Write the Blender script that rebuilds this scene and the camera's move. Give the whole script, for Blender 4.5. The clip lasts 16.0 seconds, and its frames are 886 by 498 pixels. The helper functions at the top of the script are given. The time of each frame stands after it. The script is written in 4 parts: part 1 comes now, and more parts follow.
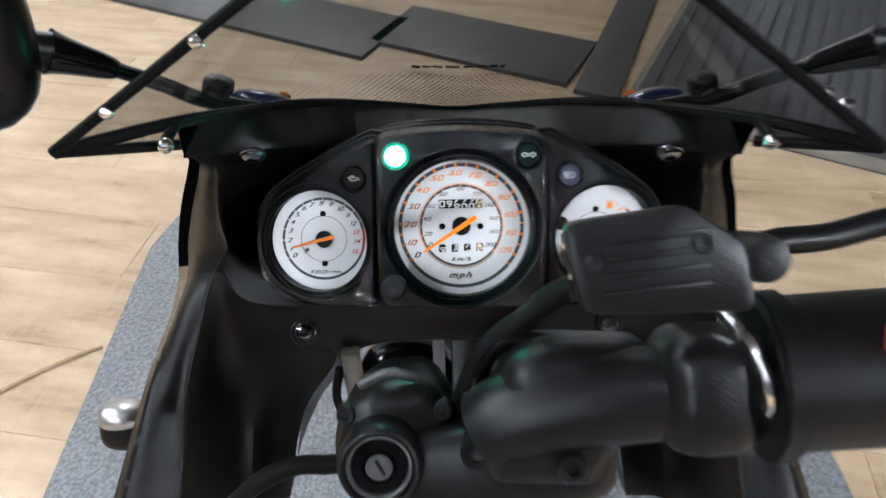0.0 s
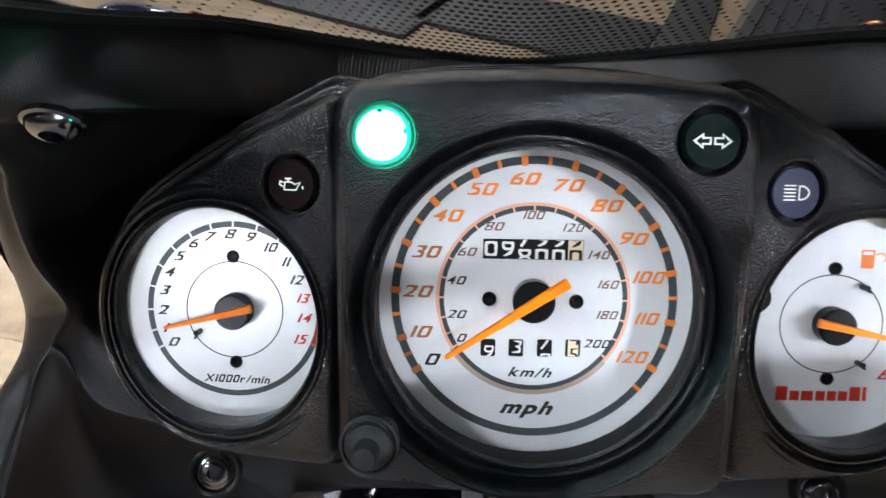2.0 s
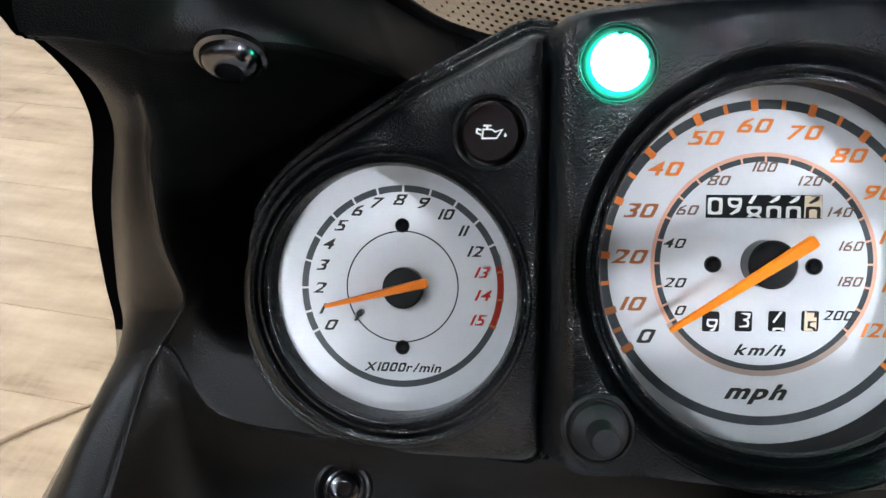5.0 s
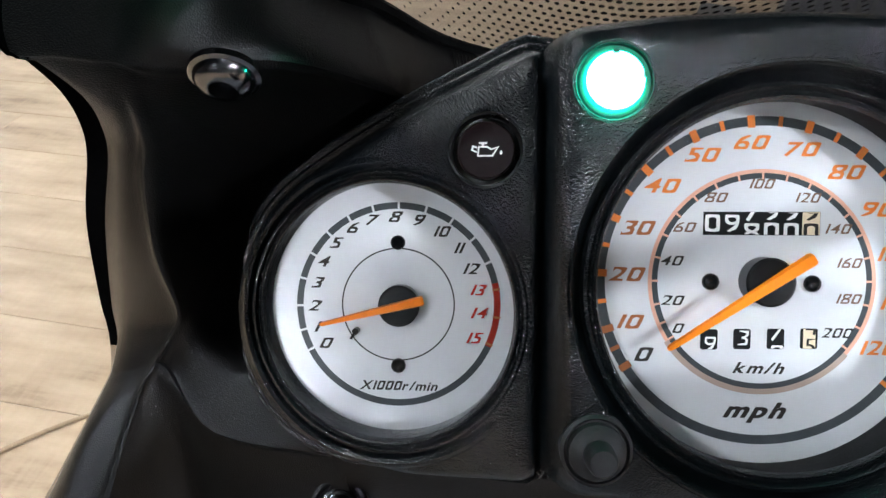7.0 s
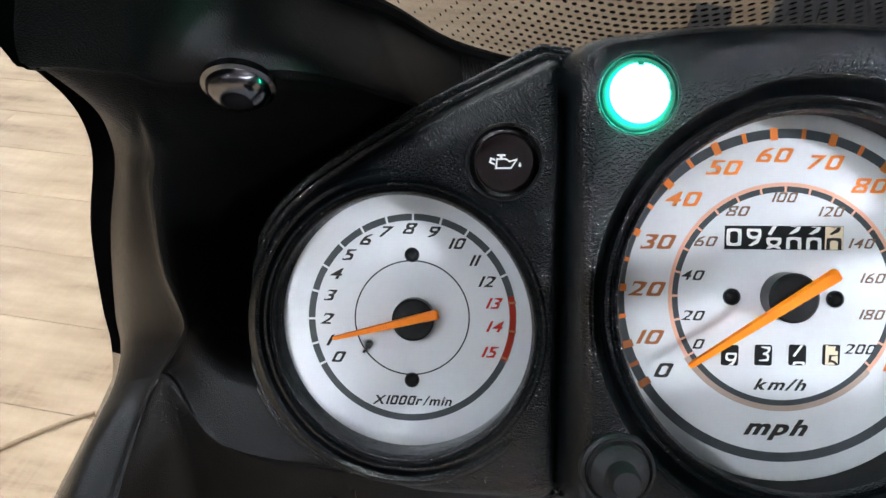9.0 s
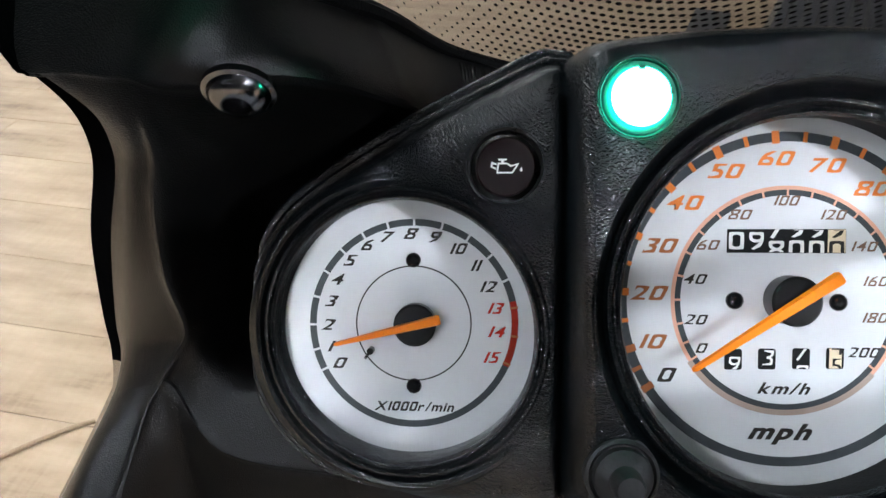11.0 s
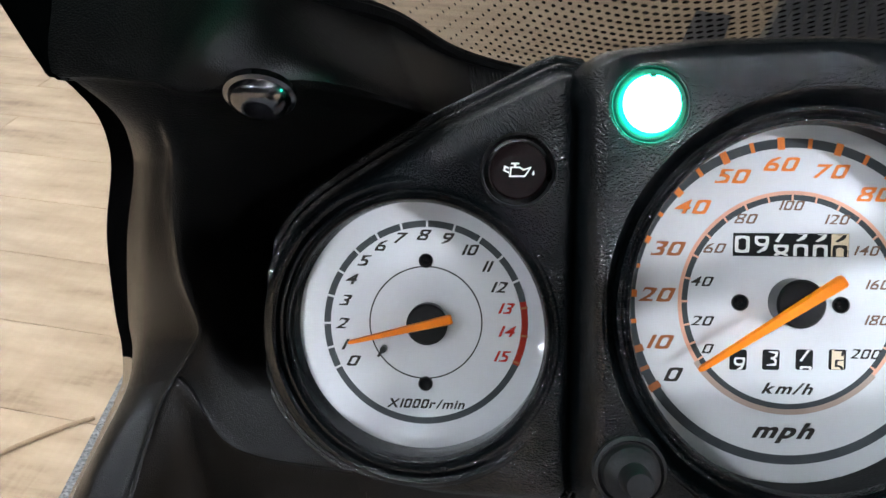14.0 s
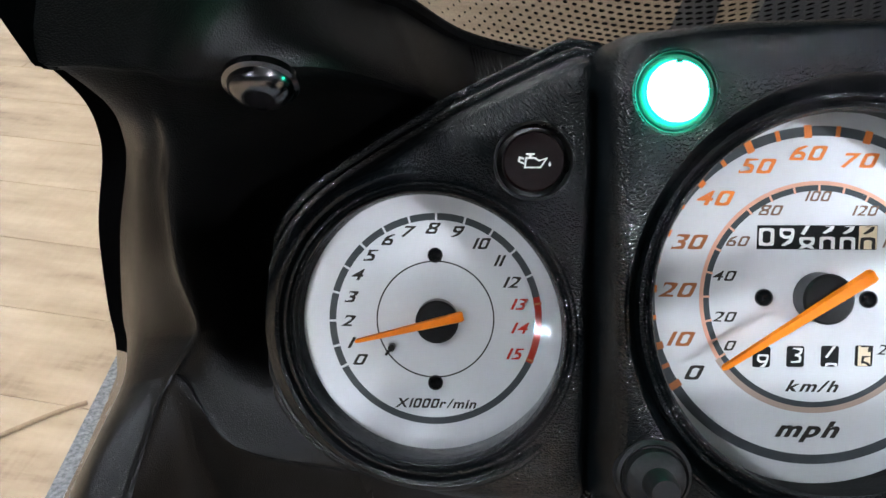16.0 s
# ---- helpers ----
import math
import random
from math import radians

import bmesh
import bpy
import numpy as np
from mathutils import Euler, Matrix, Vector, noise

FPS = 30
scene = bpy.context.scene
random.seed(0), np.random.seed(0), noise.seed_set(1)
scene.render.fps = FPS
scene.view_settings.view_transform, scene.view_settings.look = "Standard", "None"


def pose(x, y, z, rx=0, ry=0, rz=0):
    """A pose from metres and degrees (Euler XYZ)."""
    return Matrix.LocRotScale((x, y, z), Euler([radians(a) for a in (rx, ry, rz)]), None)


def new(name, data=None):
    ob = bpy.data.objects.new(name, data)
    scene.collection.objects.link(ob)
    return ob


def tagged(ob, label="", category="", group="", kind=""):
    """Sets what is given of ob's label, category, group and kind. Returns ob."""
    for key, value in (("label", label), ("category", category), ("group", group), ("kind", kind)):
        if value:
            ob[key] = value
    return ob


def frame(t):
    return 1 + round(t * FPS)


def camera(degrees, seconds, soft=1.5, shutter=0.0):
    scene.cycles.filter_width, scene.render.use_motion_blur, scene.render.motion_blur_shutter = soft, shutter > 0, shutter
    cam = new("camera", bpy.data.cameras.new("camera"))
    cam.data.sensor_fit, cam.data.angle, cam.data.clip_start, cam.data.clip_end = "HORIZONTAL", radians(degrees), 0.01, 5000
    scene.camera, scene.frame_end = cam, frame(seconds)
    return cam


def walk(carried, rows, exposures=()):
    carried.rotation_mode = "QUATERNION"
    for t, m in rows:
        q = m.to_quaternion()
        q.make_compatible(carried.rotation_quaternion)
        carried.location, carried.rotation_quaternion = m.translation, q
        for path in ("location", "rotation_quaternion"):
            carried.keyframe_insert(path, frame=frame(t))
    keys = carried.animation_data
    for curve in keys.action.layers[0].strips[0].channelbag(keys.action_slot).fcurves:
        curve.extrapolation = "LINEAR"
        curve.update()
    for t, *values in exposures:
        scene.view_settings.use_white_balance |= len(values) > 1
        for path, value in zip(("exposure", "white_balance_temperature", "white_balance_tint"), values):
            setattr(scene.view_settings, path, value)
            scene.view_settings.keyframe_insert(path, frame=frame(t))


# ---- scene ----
cam = camera(63.11, 16.0, shutter=0.3)
# The instrument panel's own frame: x to the right, y up the dial, z out of the dial towards the rider.
DIAL_HEIGHT, DIAL_TILT = 1.10, 55.0
DASH = pose(0, 0, DIAL_HEIGHT, DIAL_TILT, 0, 0)
PATH = [
    (0.0, -0.01293, 0.03546, 0.43981, -6.405, -0.264, -0.366),
    (0.3, -0.01038, 0.04714, 0.34108, -8.362, 3.173, 2.166),
    (0.5, -0.01088, 0.05676, 0.29614, -8.794, 3.620, 3.932),
    (0.6, -0.01255, 0.05831, 0.28106, -9.077, 2.929, 3.875),
    (1.0, -0.00117, 0.05596, 0.23214, -9.827, 2.739, 2.538),
    (1.5, -0.00655, 0.04599, 0.20936, -9.513, 2.948, 1.168),
    (2.0, -0.01447, 0.03737, 0.19224, -7.104, 3.155, 1.377),
    (2.5, -0.03465, 0.02714, 0.17742, -6.066, 2.453, 1.771),
    (3.0, -0.05359, 0.00939, 0.16938, -4.460, 2.837, 0.863),
    (3.5, -0.07102, 0.00668, 0.16755, -3.854, 2.597, 1.956),
    (4.0, -0.06945, 0.00777, 0.17070, -3.327, 2.751, 1.541),
    (6.5, -0.06695, 0.01190, 0.17135, -2.123, 2.549, 0.972),
    (7.0, -0.06705, 0.01253, 0.17073, -1.979, 2.453, 0.958),
    (7.5, -0.06818, 0.01265, 0.16990, -1.977, 2.318, 1.225),
    (8.0, -0.06930, 0.01342, 0.16836, -1.949, 2.182, 1.247),
    (8.5, -0.07141, 0.01392, 0.16823, -2.053, 1.996, 1.231),
    (9.0, -0.07230, 0.01571, 0.16751, -2.059, 2.039, 1.135),
    (11.5, -0.07267, 0.01518, 0.16665, -1.463, 2.021, 0.830),
    (12.0, -0.07313, 0.01441, 0.16540, -1.389, 2.076, 0.954),
    (12.5, -0.07529, 0.01513, 0.16432, -1.694, 2.064, 0.960),
    (13.0, -0.07580, 0.01911, 0.16906, -1.317, 1.989, 0.583),
    (13.5, -0.07373, 0.01885, 0.17292, -1.847, 1.944, 0.825),
    (14.0, -0.07598, 0.01586, 0.17123, -1.602, 1.919, 1.270),
    (14.5, -0.07772, 0.01827, 0.17017, -2.107, 1.731, 1.357),
    (15.0, -0.07902, 0.01853, 0.16807, -2.241, 1.486, 1.437),
    (15.5, -0.08048, 0.01851, 0.16403, -2.836, 1.485, 1.326),
    (16.0, -0.08094, 0.01894, 0.16345, -3.207, 1.181, 0.913),
]
EXPOSURES = [(0.0, 0.0), (0.5, 0.05), (2.0, 0.06), (2.8, 0.04), (4.0, -0.05), (7.0, -0.04), (9.0, -0.01), (12.0, -0.1), (16.0, -0.14)]
walk(cam, [(t, DASH @ pose(x, y, z, rx, ry, rz)) for t, x, y, z, rx, ry, rz in PATH], EXPOSURES)

# ---- world and light ----
world = bpy.data.worlds.new("showroom_air")
scene.world = world
world.use_nodes = True
world.node_tree.nodes["Background"].inputs[0].default_value = (0.9, 0.95, 1.0, 1)
world.node_tree.nodes["Background"].inputs[1].default_value = 0.05
LAMP_STRENGTH = 160.0
SPOT_STRENGTH = 3000.0


# ---- materials ----
def material(name, color, rough=0.5, metal=0.0, tint=None, scale=40.0, amount=0.5, bump=0.0, bump_scale=800.0,
             rough_var=0.0, coat=0.0, spec=0.5, stretch=(1, 1, 1), fine=None, coords="Object", pebbled=False):
    """A painted or moulded surface: colour varied by a noise between color and tint, with a fine relief."""
    m = bpy.data.materials.new(name)
    m.use_nodes = True
    nt = m.node_tree
    b = nt.nodes["Principled BSDF"]
    b.inputs["Base Color"].default_value = (*color, 1)
    b.inputs["Roughness"].default_value = rough
    b.inputs["Metallic"].default_value = metal
    b.inputs["Specular IOR Level"].default_value = spec
    b.inputs["Coat Weight"].default_value = coat
    tc = nt.nodes.new("ShaderNodeTexCoord")
    mp = nt.nodes.new("ShaderNodeMapping")
    mp.inputs["Scale"].default_value = stretch
    nt.links.new(tc.outputs[coords], mp.inputs[0])
    no = nt.nodes.new("ShaderNodeTexNoise")
    no.inputs["Scale"].default_value = scale
    no.inputs["Detail"].default_value = 6
    nt.links.new(mp.outputs[0], no.inputs["Vector"])
    ramp = nt.nodes.new("ShaderNodeValToRGB")
    ramp.color_ramp.elements[0].position, ramp.color_ramp.elements[1].position = 0.5 - amount / 2, 0.5 + amount / 2
    ramp.color_ramp.elements[0].color = (*color, 1)
    ramp.color_ramp.elements[1].color = (*(tint or [min(1, c * 1.25 + 0.002) for c in color]), 1)
    nt.links.new(no.outputs["Fac"], ramp.inputs[0])
    nt.links.new(ramp.outputs[0], b.inputs["Base Color"])
    if rough_var:
        ra = nt.nodes.new("ShaderNodeMapRange")
        ra.inputs["To Min"].default_value, ra.inputs["To Max"].default_value = max(0.02, rough - rough_var), min(1, rough + rough_var)
        n2 = nt.nodes.new("ShaderNodeTexNoise")
        n2.inputs["Scale"].default_value, n2.inputs["Detail"].default_value = scale * 2.3, 8
        nt.links.new(mp.outputs[0], n2.inputs["Vector"])
        nt.links.new(n2.outputs["Fac"], ra.inputs[0])
        nt.links.new(ra.outputs[0], b.inputs["Roughness"])
    if bump:
        if pebbled:
            n3 = nt.nodes.new("ShaderNodeTexVoronoi")
            n3.feature = "F1"
            n3.inputs["Scale"].default_value = bump_scale
        else:
            n3 = nt.nodes.new("ShaderNodeTexNoise")
            n3.inputs["Scale"].default_value, n3.inputs["Detail"].default_value = bump_scale, 1
        nt.links.new(tc.outputs[coords], n3.inputs["Vector"])
        bu = nt.nodes.new("ShaderNodeBump")
        bu.inputs["Strength"].default_value = bump
        bu.inputs["Distance"].default_value = fine or 0.0004
        nt.links.new(n3.outputs[0], bu.inputs["Height"])
        nt.links.new(bu.outputs[0], b.inputs["Normal"])
    return m


def glowing(name, color, strength):
    m = bpy.data.materials.new(name)
    m.use_nodes = True
    b = m.node_tree.nodes["Principled BSDF"]
    b.inputs["Base Color"].default_value = (*color, 1)
    b.inputs["Emission Color"].default_value = (*color, 1)
    b.inputs["Emission Strength"].default_value = strength
    return m


def clear(name, color=(1, 1, 1), gloss=0.06, rough=0.02, haze=0.0):
    """A thin clear sheet: see-through with a weak reflection and a little dust."""
    m = bpy.data.materials.new(name)
    m.use_nodes = True
    nt = m.node_tree
    nt.nodes.remove(nt.nodes["Principled BSDF"])
    out = nt.nodes["Material Output"]
    tr, gl, df = nt.nodes.new("ShaderNodeBsdfTransparent"), nt.nodes.new("ShaderNodeBsdfGlossy"), nt.nodes.new("ShaderNodeBsdfDiffuse")
    tr.inputs[0].default_value = (*color, 1)
    gl.inputs["Roughness"].default_value = rough
    df.inputs[0].default_value = (0.7, 0.7, 0.7, 1)
    fr = nt.nodes.new("ShaderNodeFresnel")
    fr.inputs[0].default_value = 1.45 if gloss else 1.0
    mx, mh = nt.nodes.new("ShaderNodeMixShader"), nt.nodes.new("ShaderNodeMixShader")
    mu = nt.nodes.new("ShaderNodeMath")
    mu.operation = "MULTIPLY"
    mu.inputs[1].default_value = gloss / 0.04 if gloss else 0
    mu.use_clamp = True
    nt.links.new(fr.outputs[0], mu.inputs[0])
    nt.links.new(mu.outputs[0], mx.inputs[0])
    nt.links.new(tr.outputs[0], mx.inputs[1])
    nt.links.new(gl.outputs[0], mx.inputs[2])
    mh.inputs[0].default_value = haze
    nt.links.new(mx.outputs[0], mh.inputs[1])
    nt.links.new(df.outputs[0], mh.inputs[2])
    nt.links.new(mh.outputs[0], out.inputs[0])
    return m


GRAIN = material("grained_black_plastic", (0.0022, 0.0031, 0.0036), 0.14, spec=0.42, tint=(0.0036, 0.0049, 0.0056), scale=60, bump=1.0, bump_scale=2300, fine=0.000165, rough_var=0.03, pebbled=True)
COWL = material("matt_black_plastic", (0.0022, 0.0021, 0.0021), 0.34, spec=0.22, tint=(0.0038, 0.0036, 0.0035), scale=25, bump=1.0, bump_scale=2400, fine=0.0001, rough_var=0.04, pebbled=True)
SHEEN = material("satin_black_plastic", (0.006, 0.0058, 0.0056), 0.26, spec=0.6, tint=(0.009, 0.0087, 0.0084), scale=40, rough_var=0.06)
EDGE_BLACK = material("dull_black_edge", (0.0012, 0.0012, 0.0013), 0.8, spec=0.0, tint=(0.002, 0.002, 0.0022), scale=60)
WELL = material("matt_black_well", (0.003, 0.003, 0.0033), 0.6, spec=0.12, tint=(0.005, 0.005, 0.0054), scale=60, bump=0.3, bump_scale=1500)
SMOOTH = material("smooth_black_plastic", (0.002, 0.002, 0.0022), 0.3, spec=0.25, tint=(0.004, 0.004, 0.0042), scale=50, rough_var=0.08)
RUBBER = material("black_rubber", (0.002, 0.002, 0.002), 0.6, spec=0.08, tint=(0.005, 0.005, 0.005), scale=120, bump=0.4, bump_scale=900)
BLACK_METAL = material("black_painted_metal", (0.0028, 0.0028, 0.003), 0.36, spec=0.22, tint=(0.006, 0.006, 0.0063), scale=80, rough_var=0.12, bump=0.4, bump_scale=700)
GRIP = material("black_grip_rubber", (0.003, 0.003, 0.003), 0.42, spec=0.18, tint=(0.006, 0.006, 0.006), scale=120, bump=0.4, bump_scale=900)
GLOSS_BLACK = material("glossy_black_plastic", (0.002, 0.002, 0.0023), 0.12, spec=0.35, tint=(0.003, 0.003, 0.0034), scale=60, rough_var=0.05)
CHROME = material("chrome", (0.72, 0.72, 0.73), 0.14, 1.0, tint=(0.8, 0.8, 0.8), scale=200, rough_var=0.05)
STEEL = material("brushed_steel", (0.5, 0.5, 0.51), 0.35, 1.0, tint=(0.62, 0.62, 0.62), scale=150, rough_var=0.1)
SCREW = material("zinc_plated_steel", (0.1, 0.1, 0.107), 0.2, 1.0, tint=(0.15, 0.15, 0.158), scale=200, rough_var=0.08)
GOLD = material("gold_anodised", (0.10, 0.075, 0.042), 0.35, 1.0, tint=(0.15, 0.115, 0.068), scale=100, rough_var=0.1)
FACE = material("silver_dial_paint", (0.70, 0.71, 0.725), 0.25, 0.1, tint=(0.76, 0.77, 0.78), scale=30, bump=0.06, bump_scale=3000, fine=0.0001, rough_var=0.03)
INK = material("dark_ink", (0.03, 0.028, 0.026), 0.26, spec=0.25, tint=(0.045, 0.04, 0.036), scale=300)
BAND = material("slate_band_ink", (0.055, 0.062, 0.068), 0.26, spec=0.25, tint=(0.075, 0.082, 0.088), scale=200)
ORANGE = material("orange_ink", (0.78, 0.215, 0.04), 0.28, spec=0.2, tint=(0.83, 0.25, 0.055), scale=200)
SALMON = material("salmon_ink", (0.72, 0.38, 0.26), 0.26, spec=0.25, tint=(0.76, 0.43, 0.31), scale=200)
UMBER = material("grey_brown_ink", (0.4, 0.3, 0.24), 0.26, spec=0.25, tint=(0.44, 0.34, 0.28), scale=200)
# knob's rubber, its black lifted in colour for the grey highlight
KNOB = material("highlit_black_rubber", (0.008, 0.008, 0.0085), 0.55, spec=0.25, tint=(0.014, 0.014, 0.0145), scale=150, bump=0.3, bump_scale=900)
BROWN = material("brown_ink", (0.34, 0.115, 0.038), 0.3, spec=0.2, tint=(0.38, 0.135, 0.048), scale=200)
DUSK = material("dark_brown_ink", (0.17, 0.095, 0.062), 0.3, spec=0.2, tint=(0.2, 0.115, 0.078), scale=200)
RED = material("red_ink", (0.48, 0.03, 0.02), 0.26, spec=0.2, tint=(0.54, 0.04, 0.028), scale=200)
DEEP_RED = material("deep_red_ink", (0.30, 0.025, 0.016), 0.26, spec=0.2, tint=(0.36, 0.035, 0.022), scale=200)
NEEDLE = material("bright_orange_plastic", (0.97, 0.235, 0.002), 0.4, spec=0.25, tint=(1.0, 0.26, 0.003), scale=100)
WHITE_INK = material("white_ink", (0.75, 0.75, 0.73), 0.5, tint=(0.82, 0.82, 0.8), scale=200)
DRUM = material("black_counter_drum", (0.005, 0.005, 0.0055), 0.5, spec=0.12, scale=200)
CREAM = material("cream_counter_drum", (0.72, 0.58, 0.38), 0.5, spec=0.2, tint=(0.78, 0.65, 0.45), scale=200)
LENS_RED = material("dark_red_lens", (0.0035, 0.0014, 0.0014), 0.42, spec=0.06, tint=(0.006, 0.0022, 0.0022), scale=400)
LENS_GREEN = material("dark_green_lens", (0.0006, 0.003, 0.0022), 0.42, spec=0.12, tint=(0.001, 0.010, 0.0065), scale=500)
LENS_BLUE = material("dark_blue_lens", (0.004, 0.0045, 0.024), 0.42, spec=0.12, tint=(0.005, 0.006, 0.032), scale=400)
NEUTRAL = glowing("lit_green_lens", (0.03, 1.0, 0.62), 95.0)
GLOW_SKIRT = glowing("added_green_skirt", (0.0, 1.0, 0.55), 60.0)
GREEN_RIM = glowing("lit_green_rim", (0.0, 0.003, 0.002), 22.0)
GLASS = clear("dial_glass", (0.985, 0.99, 0.99), gloss=0.008, rough=0.03, haze=0.004)
SCREEN = clear("smoked_windscreen", (0.41, 0.395, 0.38), gloss=0.003, rough=0.1, haze=0.012)
BLUE = material("metallic_blue_paint", (0.003, 0.008, 0.04), 0.2, 0.2, tint=(0.005, 0.012, 0.06), scale=80, coat=0.8)
AMBER = material("amber_lens", (0.6, 0.16, 0.01), 0.2, tint=(0.7, 0.2, 0.02), scale=100, coat=0.5)
MIRROR = material("mirror_silver", (0.85, 0.86, 0.88), 0.03, 1.0, tint=(0.88, 0.88, 0.9), scale=20)
MAT_GREY = material("textured_grey_rubber", (0.085, 0.087, 0.092), 0.55, tint=(0.19, 0.193, 0.2), scale=110, amount=0.3, bump=1.0, bump_scale=160, fine=0.004, rough_var=0.1)
DARK_FLOOR = material("dark_slate_tile", (0.042, 0.039, 0.039), 0.55, tint=(0.058, 0.053, 0.052), scale=6, rough_var=0.1)
PLASTER = material("dark_grey_plaster", (0.10, 0.10, 0.105), 0.8, tint=(0.13, 0.13, 0.135), scale=3, bump=0.2, bump_scale=60, fine=0.002)
WHITE_PLASTER = material("white_plaster", (0.62, 0.62, 0.61), 0.8, tint=(0.68, 0.68, 0.67), scale=3, bump=0.2, bump_scale=60, fine=0.002)
CEILING = material("dark_ceiling_paint", (0.06, 0.06, 0.063), 0.8, tint=(0.08, 0.08, 0.083), scale=2)
PANEL_LIGHT = glowing("lamp_diffuser", (0.89, 0.965, 1.05), LAMP_STRENGTH)
SPOT_LIGHT = glowing("bright_lamp_diffuser", (0.90, 0.975, 1.10), SPOT_STRENGTH)
ALU = material("ribbed_grey_rubber", (0.048, 0.048, 0.052), 0.6, 0.0, tint=(0.062, 0.063, 0.068), scale=60, rough_var=0.1)

PALE_TRIM = material("pale_trim", (0.16, 0.14, 0.12), 0.5, tint=(0.2, 0.18, 0.15), scale=20)
TARNISH = material("tarnished_grey_metal", (0.045, 0.045, 0.046), 0.45, 0.6, tint=(0.08, 0.08, 0.08), scale=120, rough_var=0.1)
GREY_PLATE = material("grey_painted_steel", (0.10, 0.10, 0.105), 0.5, 0.3, tint=(0.14, 0.14, 0.145), scale=90, rough_var=0.1)
CONDUIT = material("brown_grey_sleeve", (0.06, 0.05, 0.042), 0.5, 0.1, tint=(0.09, 0.08, 0.07), scale=120, rough_var=0.1)
FLOOR_STREAK = material("brown_streak", (0.24, 0.165, 0.1), 0.8, tint=(0.3, 0.21, 0.13), scale=60)


def wood(name):
    m = bpy.data.materials.new(name)
    m.use_nodes = True
    nt = m.node_tree
    b = nt.nodes["Principled BSDF"]
    tc, mp, info = nt.nodes.new("ShaderNodeTexCoord"), nt.nodes.new("ShaderNodeMapping"), nt.nodes.new("ShaderNodeObjectInfo")
    mp.inputs["Scale"].default_value = (1.5, 6, 1)
    add = nt.nodes.new("ShaderNodeVectorMath")
    add.operation = "ADD"
    mul = nt.nodes.new("ShaderNodeMath")
    mul.operation = "MULTIPLY"
    mul.inputs[1].default_value = 37.0
    nt.links.new(info.outputs["Random"], mul.inputs[0])
    nt.links.new(tc.outputs["Object"], add.inputs[0])
    nt.links.new(mul.outputs[0], add.inputs[1])
    nt.links.new(add.outputs[0], mp.inputs[0])
    n1, n2 = nt.nodes.new("ShaderNodeTexNoise"), nt.nodes.new("ShaderNodeTexNoise")
    n1.inputs["Scale"].default_value, n1.inputs["Detail"].default_value = 2.2, 8
    n2.inputs["Scale"].default_value, n2.inputs["Detail"].default_value = 11, 9
    nt.links.new(mp.outputs[0], n1.inputs["Vector"])
    nt.links.new(mp.outputs[0], n2.inputs["Vector"])
    mix = nt.nodes.new("ShaderNodeMath")
    mix.operation = "MULTIPLY_ADD"
    mix.inputs[1].default_value = 0.2
    nt.links.new(n2.outputs["Fac"], mix.inputs[0])
    nt.links.new(n1.outputs["Fac"], mix.inputs[2])
    m2 = nt.nodes.new("ShaderNodeMath")
    m2.operation = "MULTIPLY_ADD"
    m2.inputs[1].default_value = 0.12
    nt.links.new(info.outputs["Random"], m2.inputs[0])
    nt.links.new(mix.outputs[0], m2.inputs[2])
    # saw marks across the grain
    across, n3, m3 = nt.nodes.new("ShaderNodeMapping"), nt.nodes.new("ShaderNodeTexNoise"), nt.nodes.new("ShaderNodeMath")
    across.inputs["Scale"].default_value = (16, 2.4, 1)
    n3.inputs["Scale"].default_value, n3.inputs["Detail"].default_value = 5, 5
    m3.operation = "MULTIPLY_ADD"
    m3.inputs[1].default_value = 0.16
    nt.links.new(add.outputs[0], across.inputs[0])
    nt.links.new(across.outputs[0], n3.inputs["Vector"])
    nt.links.new(n3.outputs["Fac"], m3.inputs[0])
    nt.links.new(m2.outputs[0], m3.inputs[2])
    ramp = nt.nodes.new("ShaderNodeValToRGB")
    e = ramp.color_ramp.elements
    e[0].position, e[0].color = 0.42, (0.17, 0.108, 0.06, 1)
    e[1].position, e[1].color = 0.96, (0.46, 0.342, 0.226, 1)
    e.new(0.62).color = (0.335, 0.237, 0.148, 1)
    nt.links.new(m3.outputs[0], ramp.inputs[0])
    nt.links.new(ramp.outputs[0], b.inputs["Base Color"])
    b.inputs["Roughness"].default_value = 0.42
    bu = nt.nodes.new("ShaderNodeBump")
    bu.inputs["Strength"].default_value, bu.inputs["Distance"].default_value = 0.25, 0.001
    nt.links.new(n2.outputs["Fac"], bu.inputs["Height"])
    nt.links.new(bu.outputs[0], b.inputs["Normal"])
    return m


WOOD = wood("oak_plank")


# ---- builders (lengths of the motorcycle's parts in millimetres, in the panel's frame) ----
MM = 0.001


def mesh_object(name, bm, mat, smooth=True, scale=MM, angle=35):
    bmesh.ops.remove_doubles(bm, verts=bm.verts, dist=1e-5)
    bmesh.ops.recalc_face_normals(bm, faces=bm.faces)
    if scale != 1:
        bmesh.ops.scale(bm, vec=(scale,) * 3, verts=bm.verts)
    for f in bm.faces:
        f.smooth = smooth
    for e in bm.edges:
        e.smooth = len(e.link_faces) != 2 or e.calc_face_angle(0) < radians(angle)
    me = bpy.data.meshes.new(name)
    bm.to_mesh(me)
    bm.free()
    me.materials.append(mat)
    return new(name, me)


bike = tagged(new("motorcycle"), "sport motorcycle with matt black cockpit and smoked windscreen on grey mat", "motorcycle")
bike.location = (0, 0, 0.02)
bpy.context.view_layer.update()
ON_BIKE = Matrix.Translation((0, 0, -0.02)) @ DASH


